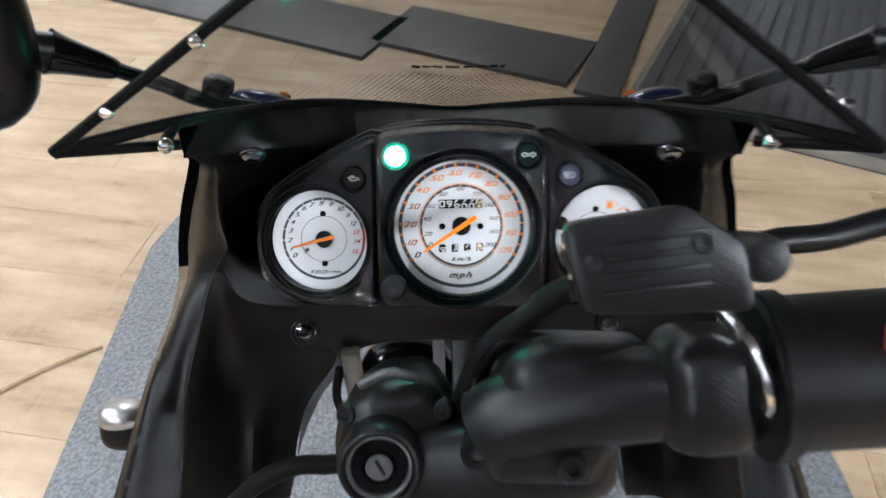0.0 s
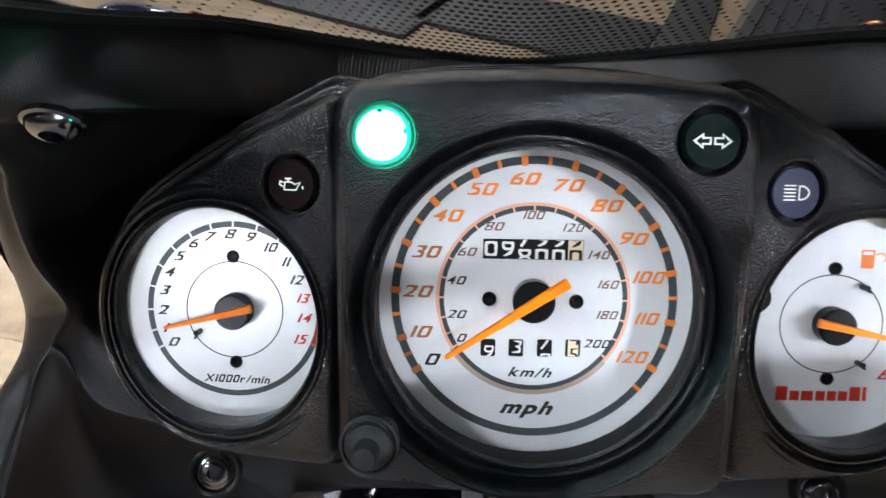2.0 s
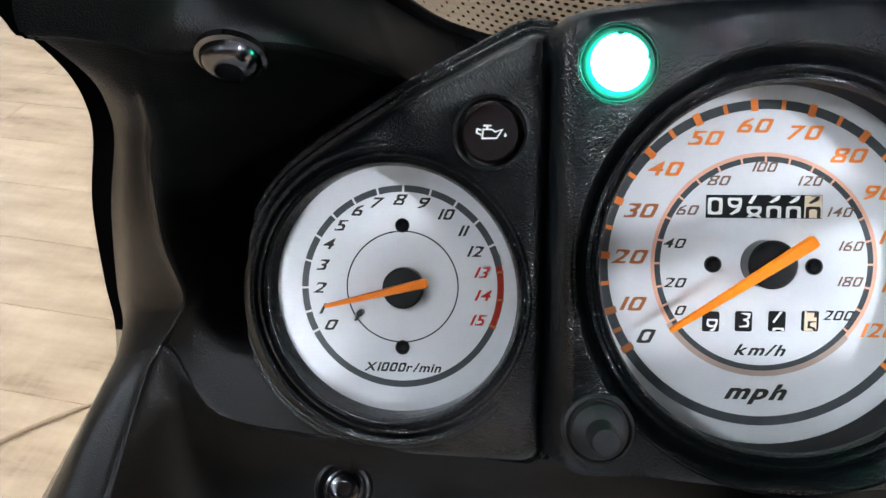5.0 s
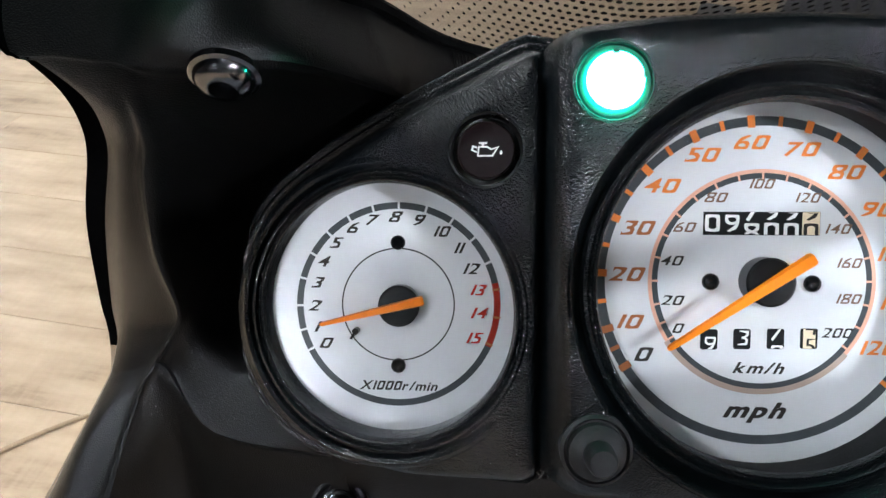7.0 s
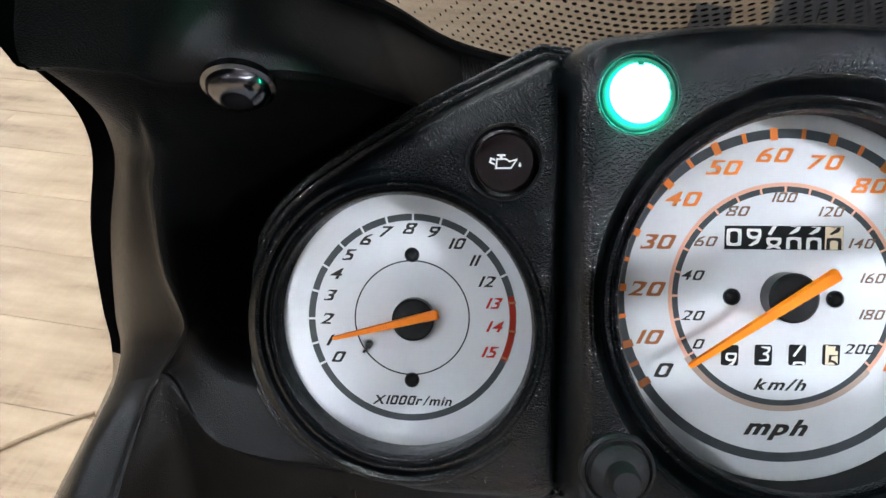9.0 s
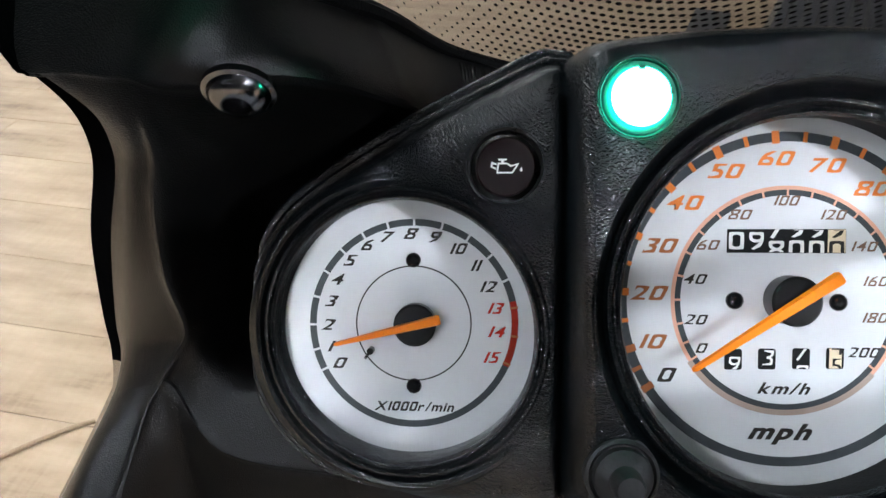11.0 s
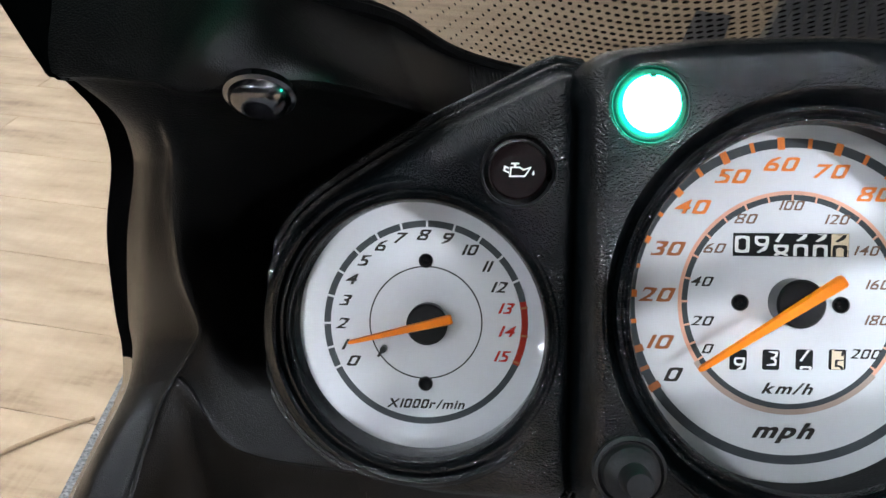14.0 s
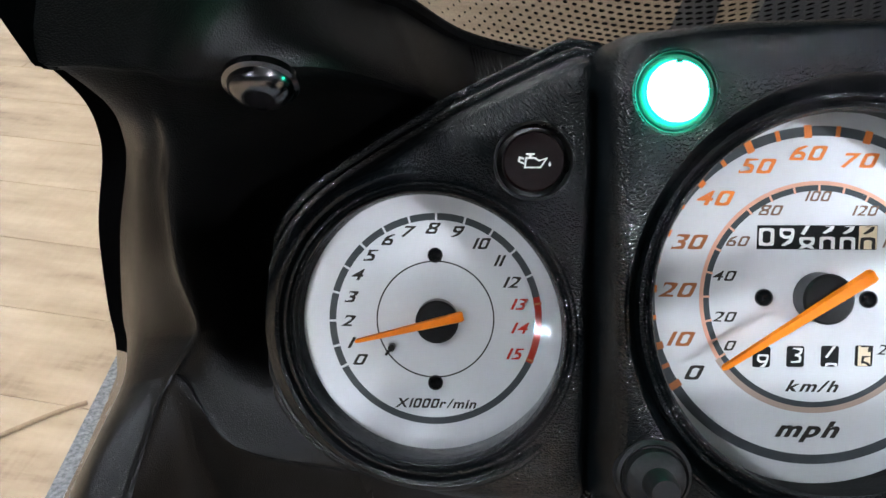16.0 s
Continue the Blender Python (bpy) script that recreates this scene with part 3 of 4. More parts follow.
for v in range(0, 201, 10):
    part("tick", tick(bmesh.new(), 0, CY, UP * 2, 23.8, 25.4, mph_angle(v / 1.609), 0.5), SALMON, spd)
for v in range(0, 201, 20):
    a = radians((211.3, 193.4, 167.7, 145.3, 119.2, 91.0, 62.6, 36.0, 13.1, -10.3, -33.2)[v // 20])
    r = (21.9, 20.8, 21.0, 21.7, 22.2, 22.7, 22.1, 21.3, 20.6, 20.5, 21.3)[v // 20]
    part("numeral", lettering(str(v), r * math.cos(a), CY + r * math.sin(a), UP, 2.3, 1.45 if v < 100 else 1.3, 0.3, 0.012), DUSK if 50 < v < 200 else INK, spd)
part("unit_lettering", lettering("mph", -0.6, -30.5, UP, 5.0, 1.4, 0.42, 0.042, 1.1), INK, spd)
part("unit_lettering", lettering("km/h", 0.0, -20.0, UP, 2.7, 1.35, 0.4, 0.03), INK, spd)
# odometer with half-turned drums
win = part("odometer", flat([(-13.7, 10.9), (13.0, 11.2), (13.0, 16.7), (-13.7, 16.3)], UP), DRUM, spd, "mechanical odometer with black drums")
part("tenths_drum", flat([(8.9, 11.3), (12.9, 11.3), (12.9, 16.6), (8.9, 16.5)], UP * 1.6), CREAM, win)
for i, (dg, dy) in enumerate((("0", 0), ("9", 0), ("7", 2.6), ("9", 2.9), ("9", 2.9), ("9", 2.9), ("8", -1.9), ("0", -1.7), ("0", -1.7), ("0", -1.7))):
    x = -11.6 + (i if i < 6 else i - 4) * 4.5
    part("digit", clipped(lettering(dg, x, 13.7 + dy, UP * 2.2, 4.0, 1.35, 0, 0.008), 11.2, 16.4), WHITE_INK if (i if i < 6 else i - 4) < 5 else INK, win)
for i, (x, dg, dy) in enumerate(((-11.6, "9", -1.1), (-4.0, "3", 0.3), (3.7, "7", 1.3), (11.3, "5", -1.7))):
    y = -13.5 + i * 0.22
    w = part("trip_window", flat(rounded([(x - 2, y - 2.4), (x + 2, y - 2.4), (x + 2, y + 2.4), (x - 2, y + 2.4)], 0.6, 3), UP), DRUM, spd, "trip counter drum")
    if i == 3:
        part("cream_drum", flat([(x - 1.3, y - 2.3), (x + 1.5, y - 2.3), (x + 1.5, y + 2.3), (x - 1.3, y + 2.3)], UP * 1.5), CREAM, w, "cream tenths drum")
    part("digit", clipped(lettering(dg, x + 0.3, y + dy, UP * 2, 3.4, 1.25, 0.1, 0.0), y - 2.3, y + 2.3), WHITE_INK if i < 3 else INK, w)
    if i == 2:
        part("digit", clipped(lettering("8", x + 0.2, y - 3.2, UP * 2, 3.4, 1.25, 0.1, 0.0), y - 2.3, y + 2.3), WHITE_INK, w)
    if i == 3:
        part("digit", clipped(lettering("4", x + 0.6, y + 2.6, UP * 2, 3.4, 1.25, 0.1, 0.0), y - 2.3, y + 2.3), INK, w)
dome(spd, -11.65, 0, 0, 2.0)
dome(spd, 11.65, 0, 0, 2.0)
needle(spd, 0, 0.5, 7.0, (-22.9, -15.0), (8.7, 6.2), 1.5, 3.3, 5.6)

# tachometer
TX, TY, TZ = -86.0, -8.3, -12.5
tac = gauge("tachometer", TX, TY, TZ, 32.0, SMALL_WELL(TZ), SMALL_RIM, 4.0, 0.3, "round silver-white rev counter dial, needle at idle", (-2.6, -0.7))
TACH = (208.2, 196.0, 181.7, 165.6, 150.4, 135.4, 120.6, 105.6, 90.5, 74.5, 58.3, 42.2, 26.0, 9.8, -6.4, -22.5)
part("scale_band", arc_ring(TX, TY, TZ + UP, 24.4, 26.1, 13.5, 360 - 24, 90), BAND, tac)
part("red_zone", arc_ring(TX, TY, TZ + UP, 24.4, 26.1, -24, 13.5, 12), DEEP_RED, tac)
for v in range(16):
    part("tick", tick(bmesh.new(), TX, TY, TZ + UP * 2, 24.3, 26.3, TACH[v], 0.55), FACE if v < 13 else BROWN, tac)
TNUM = ((21.0, -150.6), (21.4, -163.3), (21.4, -178.1), (21.3, 165.8), (21.9, 150.8), (22.3, 136.0), (22.7, 121.2), (22.5, 107.5), (22.4, 92.3), (22.2, 76.7),
        (21.8, 59.7), (21.4, 43.4), (20.9, 27.0), (20.9, 11.3), (20.9, -4.8), (21.4, -22.5))
for v, (r, a) in enumerate(TNUM):
    part("numeral", lettering(str(v), TX + r * math.cos(radians(a)), TY + r * math.sin(radians(a)), TZ + UP, 2.75, 1.5 if v < 10 else 1.3, 0.34, 0.02), INK if v < 13 else RED, tac)
part("inner_ring", arc_ring(TX, TY, TZ + UP, 14.15, 14.5, 0, 360, 90), INK, tac)
part("unit_lettering", lettering("X1000r/min", -85.6, -29.2, TZ + UP, 2.4, 1.14, 0.3, 0.025, 1.0), INK, tac)
dome(tac, -86.3, 7.5, TZ, 1.9)
dome(tac, -85.7, -24.0, TZ, 1.9)
stop_pin(tac, -96.5, -15.1, TZ, 235)
needle(tac, TX + 0.5, TY, TZ + 5.4, (-105.0, -13.2), (-79.2, -6.6), 1.1, 2.6, 5.2)

# fuel gauge
FX, FY, FZ = 85.2, -6.6, -13.5
fue = gauge("fuel_gauge", FX, FY, FZ, 32.8, [(r + 0.8, z) for r, z in SMALL_WELL(FZ)], [(r + 0.8, z) for r, z in SMALL_RIM], 4.0, 0.3, "round silver fuel gauge dial with needle above quarter", (4.0, -1.0))
part("inner_ring", arc_ring(FX, FY, FZ + UP, 13.95, 14.3, 0, 360, 90), INK, fue)
part("scale_band", arc_ring(FX, FY, FZ + UP, 24.0, 25.6, -36, 39, 26), BAND, fue)
for x, y, m in ((105.1, 9.9, ORANGE), (108.6, 2.8, ORANGE), (110.0, -5.6, ORANGE), (108.7, -13.7, ORANGE), (105.4, -21.2, RED)):
    part("tick", tick(bmesh.new(), FX, FY, FZ + UP * 2, 23.6, 26.0, math.degrees(math.atan2(y - FY, x - FX)), 1.3), m, fue)
part("lettering", lettering("F", 101.0, 9.0, FZ + UP, 3.0, 1.6, 0.5, 0.01), ORANGE, fue)
part("lettering", lettering("1/2", 104.2, -6.0, FZ + UP, 2.4, 1.2, 0.4, 0.01), ORANGE, fue)
part("lettering", lettering("E", 101.5, -20.6, FZ + UP, 3.0, 1.5, 0.5, 0.01), RED, fue)
bm = flat([(91.8, 9.6), (95.4, 9.6), (95.4, 13.4), (91.8, 13.4)], FZ + UP)
bm = arc_ring(97.0, 12.6, FZ + UP, 1.2, 1.6, -60, 150, 12, bm)
box(bm, (93.6, 14.6, FZ + UP), (3.6, 0.5, 0.02))
box(bm, (92.0, 14.0, FZ + UP), (0.5, 1.2, 0.02))
box(bm, (95.2, 14.0, FZ + UP), (0.5, 1.2, 0.02))
part("pump_symbol", bm, ORANGE, fue)
bm = bmesh.new()
for i, (w, h) in enumerate(((3.3, 4.2), (2.7, 2.9), (3.4, 2.9), (2.7, 2.9), (2.5, 2.9), (2.7, 2.9), (3.0, 4.2), (1.1, 4.2))):
    x = 71.5 + sum((3.3, 2.7, 3.4, 2.7, 2.5, 2.7, 3.0, 1.1)[:i]) * 1.19
    flat([(x, -29.4 + i * 0.1), (x + w, -29.4 + i * 0.1 + 0.06), (x + w, -29.4 + i * 0.1 + h), (x, -29.4 + i * 0.1 + h)], FZ + UP, bm)
part("maker_bar", bm, RED, fue)
dome(fue, 85.0, 9.3, FZ, 1.9)
dome(fue, 85.4, -22.5, FZ, 1.9)
dome(fue, 63.5, 0.4, FZ + 0.5, 4.4)
stop_pin(fue, 92.8, 4.4, FZ, -35)
stop_pin(fue, 93.5, -17.5, FZ, -40)
needle(fue, FX, FY, FZ + 5.4, (105.2, -10.4), (79.0, -5.2), 1.1, 2.6, 5.2)


# warning lamps
def warning_lamp(name, x, y, z, r, hole, mat, label, glow=False):
    """A lens sunk in a round hole of the panel, with a dark gap round it; a lit one is raised, with a glowing skirt
    added to cast green on the panel.
    """
    lean = swept if abs(x) > 50 else lambda b: b
    ob = part(name, lean(lathe([(hole + 0.5, z + 0.03), (hole - 0.15, z - 0.25), (hole - 0.3, z - 0.9), (hole - 0.5, z - 4), (r, z - 4.2)], x, y, 48)), SMOOTH, bike, label)
    h = 0.9 if glow else 0.0
    if glow:
        # added emitter: spreads the lamp's green glow over the housing
        part("glow_skirt", lathe([(r + 0.1, z - 0.3), (r + 0.05, z + h * 0.9)], x, y, 48), GLOW_SKIRT, ob, "added glowing skirt that casts green on the panel")
        part("lens", lathe([(r + 0.05, z + h * 0.9), (r * 0.96, z + 1.7), (r * 0.82, z + 2.6), (r * 0.55, z + 3.3), (r * 0.25, z + 3.6), (0.01, z + 3.7)], x, y, 48), mat, ob)
    else:
        part("lens", lean(lathe([(r, z - 4), (r, z - 0.7), (r - 0.3, z - 0.3), (r * 0.6, z - 0.2), (0.01, z - 0.15)], x, y, 48)), mat, ob)
    return ob


neutral = warning_lamp("neutral_lamp", -38.6, 42.4, 20, 5.9, 8.0, NEUTRAL, "brightly lit green neutral lamp", True)
part("lens_rim", lathe([(7.6, 18.4), (7.4, 19.6), (6.8, 19.7), (6.05, 19.4)], -38.6, 42.4, 48), GREEN_RIM, neutral, "glowing green lens rim")
for nx, ny, nw, nh in ((-38.9, 48.0, 1.3, 0.9), (-32.9, 43.4, 0.8, 1.3)):
    bm = bmesh.new()
    box(bm, (nx, ny, 22.3), (nw, nh, 0.7), bevel=0.15)
    part("lens_notch", bm, GREEN_RIM, neutral, "green notch in the lit lens")
oil = warning_lamp("oil_lamp", -64.6, 29.5, 5.0, 6.6, 8.3, LENS_RED, "unlit dark red oil warning lamp")
OZ = 5.1
bm = bmesh.new()
can = [(-67.2, 27.6), (-62.7, 27.6), (-60.9, 30.5), (-63.2, 29.9), (-64.2, 30.6), (-66.9, 30.6)]
loft(bm, [[(x, y, OZ) for x, y in can], [(x, y, OZ) for x, y in outline_offset(can, 0.45)]], True)
flat([(-67.2, 30.4), (-68.6, 30.9), (-68.9, 29.4), (-67.2, 28.6), (-67.2, 29.1), (-68.3, 29.6), (-68.2, 30.2), (-67.2, 29.9)], OZ, bm)
flat([(-65.9, 30.6), (-65.2, 30.6), (-65.2, 31.2), (-64.4, 31.2), (-64.4, 31.7), (-66.7, 31.7), (-66.7, 31.2), (-65.9, 31.2)], OZ, bm)
flat([(-60.4, 29.5), (-60.0, 28.5), (-60.4, 28.0), (-60.8, 28.5)], OZ, bm)
for v in bm.verts:
    v.co.x, v.co.y = -64.4 + (v.co.x + 64.4) * 0.8, 29.5 + (v.co.y - 29.5) * 0.8
part("oil_can_symbol", swept(bm), WHITE_INK, oil)
turn_lamp = warning_lamp("indicator_lamp", 38.6, 42.8, 20, 6.5, 8.3, LENS_GREEN, "unlit dark green direction indicator lamp")
bm = bmesh.new()
for s in (-1, 1):
    o = [(38.6 + s * x, 42.8 + y) for x, y in ((0.3, 0.9), (2.1, 0.9), (2.1, 1.9), (4.5, 0), (2.1, -1.9), (2.1, -0.9), (0.3, -0.9))]
    i = outline_offset(o, 0.42)
    loft(bm, [[(x, y, 20.05) for x, y in o], [(x, y, 20.05) for x, y in i]], True)
part("arrow_symbol", bm, WHITE_INK, turn_lamp)
beam = warning_lamp("high_beam_lamp", 65.0, 30.8, 5.0, 6.6, 8.3, LENS_BLUE, "unlit dark blue high beam lamp")
bm = bmesh.new()
d_out = [(65.4, 28.9), (66.6, 28.9), (67.8, 29.4), (68.5, 30.3), (68.5, 31.3), (67.8, 32.2), (66.6, 32.7), (65.4, 32.7)]
loft(bm, [[(x, y, 5.1) for x, y in d_out], [(x, y, 5.1) for x, y in outline_offset(d_out, 0.4)]], True)
for k in range(5):
    box(bm, (63.0, 29.0 + k * 0.9, 5.1), (3.2, 0.38, 0.02))
part("beam_symbol", swept(bm), WHITE_INK, beam)

# trip reset knob
knob = part("reset_knob", lathe([(7.6, 12), (7.6, 20.6), (6.9, 21.2), (6.4, 20.4), (6.1, 20.6), (5.9, 22.5), (4.9, 23.6), (3.3, 24.2), (3.1, 28.3), (2.6, 29.2), (0.01, 29.4)], -40.7, -34.3, 40), KNOB, bike, "black rubber trip reset knob")
part("reset_lettering", lettering("RESET", -27.5, -45.0, 17.6, 2.0, 1.4, 0.0, 0.0), SMOOTH, housing, "moulded lettering")


# ---- screws ----
def cap_screw(x, y, z, r, axis, label="bright button-head screw"):
    q = Vector(axis).to_track_quat("Z", "Y").to_matrix().to_4x4()
    bm = lathe([(r * 1.15, -1), (r * 1.15, 0.5), (r, 0.9), (r * 0.97, 1.6), (r * 0.85, r * 0.42), (r * 0.6, r * 0.58), (r * 0.44, r * 0.6)], n=32)
    hexa = [(r * 0.44 * math.cos(k * math.pi / 16), r * 0.44 * math.sin(k * math.pi / 16)) for k in range(32)]
    loft(bm, [[(u, v, r * 0.6) for u, v in hexa], [(u * 0.95, v * 0.95, r * 0.2) for u, v in hexa]], True)
    bm.faces.new([bm.verts.new((u * 0.95, v * 0.95, r * 0.2)) for u, v in hexa])
    bmesh.ops.transform(bm, matrix=Matrix.Translation((x, y, z)) @ q, verts=bm.verts)
    return part("screw", bm, SCREW, bike, label)


for s in (-1, 1):
    cap_screw(s * 121.5, 43.8, 15.5, 6.8, (-s * 0.05, -0.9, 0.45))
for cx, cy, cz, tilt in ((-107.4, -76.9, -51, 0.15), (101.6, -71, -45, -0.15)):
    bm = lathe([(9.4, -1.6), (9.0, 0.3), (8.2, 0.9), (7.2, 0.6), (6.5, -0.8)], n=32)
    q = Vector((tilt, 0.2, 0.97)).to_track_quat("Z", "Y").to_matrix().to_4x4()
    bmesh.ops.transform(bm, matrix=Matrix.Translation((cx, cy, cz)) @ q, verts=bm.verts)
    part("screw_cup", bm, SMOOTH, bike, "dark rimmed screw recess")
cap_screw(-107.4, -76.9, -51, 5.2, (0.15, 0.2, 0.97))
cap_screw(101.6, -71, -45, 5.2, (-0.15, 0.2, 0.97))

# ---- inner fairing ----
LIP = [(-134, 57, 104), (-121, 71, 5), (-101, 79, -48), (-80, 86, -125), (-40, 87, -170), (0, 85, -180)]
MID = [(-149.7, 42.7, 50), (-104, 51, 6), (-88, 52, -42), (-74, 54, -92), (-40, 60, -118), (0, 61, -124)]
UNDER = [(-152.9, 42.9, 38), (-108, 46, -6), (-88, 47.5, -60), (-74, 50, -106), (-40, 56, -126), (0, 57, -131)]
LOW = [(-161, 41, 10), (-113, 31, -40), (-95, 31, -88), (-78, 36, -112), (-40, 44, -124), (0, 46, -128)]
# rows from the top down; outer edge, edge of the rounded border, crest, foot of the crest, recess, edge by the instruments
LEFT = [
    [(-134, 57, 104), (-131, 60, 80), (-127.5, 65, 45), (-125, 68, 25), (-116, 74, -10), (-101, 79, -48)],
    [(-149.7, 42.7, 50), (-151.2, 43.4, 45), (-139, 46.3, 30), (-134, 46.5, 21), (-109, 50, 10), (-88, 52, -42)],
    [(-152.9, 42.9, 38), (-151, 42.3, 36), (-141, 43.5, 22), (-136, 43, 11), (-111, 44.5, -8), (-88, 47.5, -60)],
    [(-160.5, 40.7, 11), (-154.1, 39.2, 13), (-145, 38, 6), (-140, 37, -6), (-117, 31, -50), (-95, 31, -88)],
    [(-170, 36.8, -14), (-161, 35.1, -8), (-148, 30, -6), (-143, 28, -20), (-130, 24, -62), (-112, 22, -90)],
    [(-177, 29.8, -30), (-166.7, 28.5, -22), (-151, 20, -12), (-146, 18, -28), (-133, 14, -85), (-114, 12, -100)],
    [(-189.2, 10.6, -52), (-177.9, 10, -42), (-154, 1, -26), (-149, 0, -44), (-137, -2, -95), (-117, -2, -100)],
    [(-208.6, -18.7, -97), (-195.3, -18.4, -80), (-156.6, -15.9, -45), (-154, -17.2, -51), (-141, -24, -78), (-118, -20, -80)],
    [(-217.8, -35.4, -121.4), (-200.1, -31.3, -93.6), (-160.9, -23.8, -48.9), (-156.6, -25.3, -50.7), (-141, -33, -54), (-112, -36, -52)],
    [(-223.2, -51.1, -134), (-202.9, -44.3, -98), (-165.6, -31.7, -50), (-163, -34.2, -54), (-146, -52, -49.5), (-106, -57, -46.5)],
    [(-222, -56.9, -127.2), (-203.6, -51.4, -92.5), (-167.2, -34.6, -50), (-163, -36.7, -51.9), (-147, -57, -51), (-105, -62, -49)],
    [(-212.5, -72, -84), (-204, -74, -62), (-171.9, -48.1, -47), (-168.6, -50.3, -51), (-152, -84, -66), (-104, -74, -53)],
    [(-216, -105, -50), (-208, -106, -38), (-186, -112, -36), (-181, -114, -40), (-160, -120, -92), (-90, -103, -82)],
    [(-224, -160, -18), (-214, -162, -8), (-186, -165, -18), (-181, -166, -24), (-168, -165, -112), (-118, -150, -95)],
    [(-240, -230, 0), (-228, -232, 10), (-186, -235, 12), (-181, -235, 6), (-170, -230, -105), (-132, -220, -100)],
]


def bulged(row):
    """Rounds the wide face between the border and the crest outwards."""
    a, b = Vector(row[1]), Vector(row[2])
    near = min(5, (b - a).length / 4) / (b - a).length
    return [*row[:2], tuple((a + b) / 2 + Vector((-0.05, 0, 0.13)) * (b - a).length), tuple(b + (a - b) * near + Vector((0, 0, 0.4))), *row[2:]]


LEFT = [bulged(r) for r in LEFT]


def thickened(sheet, d):
    """A sheet given a back face d behind it."""
    bm = bmesh.new()
    front = loft(bm, sheet)
    back = loft(bm, [[p - Vector((0, 0, d)) for p in r] for r in sheet])
    rim_of = lambda g: g[0] + [r[-1] for r in g[1:]] + g[-1][-2::-1] + [r[0] for r in g[-2:0:-1]]
    a, b = rim_of(front), rim_of(back)
    for i in range(len(a)):
        j = (i + 1) % len(a)
        bm.faces.new((a[i], a[j], b[j], b[i]))
    return bm


for s in (-1, 1):
    side = net([[(-s * x, y, z) for x, y, z in r] for r in LEFT], 6, 6)
    panel = part("inner_fairing", thickened([r[6:] for r in side], 2.5), COWL, bike, "matt black inner fairing panel")
    arch = [[(-100, -80, -60), (-90, -103, -83), (-104, -127, -90), (-118, -150, -96), (-126, -190, -99), (-133, -225, -101)],
            [(-78, -100, -135), (-90, -117, -138), (-102, -138, -145), (-115, -157, -150), (-132, -195, -155), (-140, -230, -158)]]
    part("arch_return", thickened(net([[(-s * x, y, z) for x, y, z in r] for r in arch], 4, 5), 2), SMOOTH, panel)
    part("edge_flange", thickened([r[:7] for r in side[:51]], 2.5), EDGE_BLACK, panel, "smooth black edge")
    part("lower_edge", thickened([r[:7] for r in side[50:]], 2.5), SHEEN, panel)
top = net([r[2:] + [(-x, y, z) for x, y, z in r[-2:1:-1]] for r in (LIP, MID, UNDER, LOW)], 8, 8)
part("upper_cowl", thickened(top, 2.5), COWL, bike, "matt black cowl under the windscreen")

# black strip laid on the cowl for the dark inside a slot, and fine ribs beside it
lift = Vector((0, -0.7, 1.1))
slot = [[p + lift for p in r if -35 < p.x < 28] for r in top[:6]]
part("slot_strip", thickened(slot, 0.6), EDGE_BLACK, bike, "black strip laid on the cowl for the dark of a slot")
for k in range(22):
    j, f = divmod(8.5 + k * 0.34, 1)
    line = [r[int(j)].lerp(r[int(j) + 1], f) + lift * 0.3 for r in top[1:9]]
    part("rib", tube(line, 0.55, 6, 1), COWL, bike)

bm = bmesh.new()
box(bm, (0, 2, -134), (290, 120, 3), bevel=0.5)
part("cowl_backing", bm, COWL, bike)

# ---- windscreen ----
BASE = [(-177, 43, 130), *LIP]
BASE = BASE + [(-x, y, z) for x, y, z in BASE[-2::-1]]
CREST = [(-70, 106, 172), (-58, 112, 165), (-46, 116, 155), (-35, 119, 146), (-22, 121, 138), (-10, 122, 132), (0, 122, 130)]
CREST = CREST + [(-x, y, z) for x, y, z in CREST[-2::-1]]
base, crest = catmull(BASE, 8), catmull(CREST, 8)


def on_screen(i, v):
    """A place on the screen: i along the lower edge, v up towards the crest."""
    k = min(int(i), len(base) - 2)
    f = i - k
    return base[k].lerp(base[k + 1], f).lerp(crest[k].lerp(crest[k + 1], f), v)


rows = [[on_screen(i, v / 12) for i in range(len(base))] for v in range(13)]
bm = bmesh.new()
loft(bm, rows)
screen = part("windscreen", bm, SCREEN, bike, "smoked clear plastic windscreen")
screen.visible_shadow = False
part("edge_trim", tube(base, 3.0, 8, 1), RUBBER, screen, "black rubber edge")
for e in (0, len(base) - 1):
    part("edge_trim", tube([on_screen(e, v / 8) for v in range(9)], 2.6, 8, 1), RUBBER, screen, "black rubber edge")
for s in (-1, 1):
    low = [Vector((s * 177, 43, 130)).lerp(Vector((s * 132, 47, 104)), k / 8) for k in range(9)]
    up = [Vector((s * 177, 43, 130)).lerp(Vector((s * 134, 57, 104)), k / 8) for k in range(9)]
    bm = bmesh.new()
    loft(bm, [low[1:], up[1:]])
    corner = part("screen_corner", bm, SCREEN, screen, "smoked lower corner of the screen")
    corner.visible_shadow = False
    part("edge_trim", tube(low, 2.6, 8, 1), RUBBER, screen, "black rubber edge")


def screen_at(x, v):
    """The place on the screen at x, v of the way up."""
    xs = [base[k].x + (crest[k].x - base[k].x) * v for k in range(len(base))]
    return on_screen(float(np.interp(x, xs, range(len(xs)))), v)


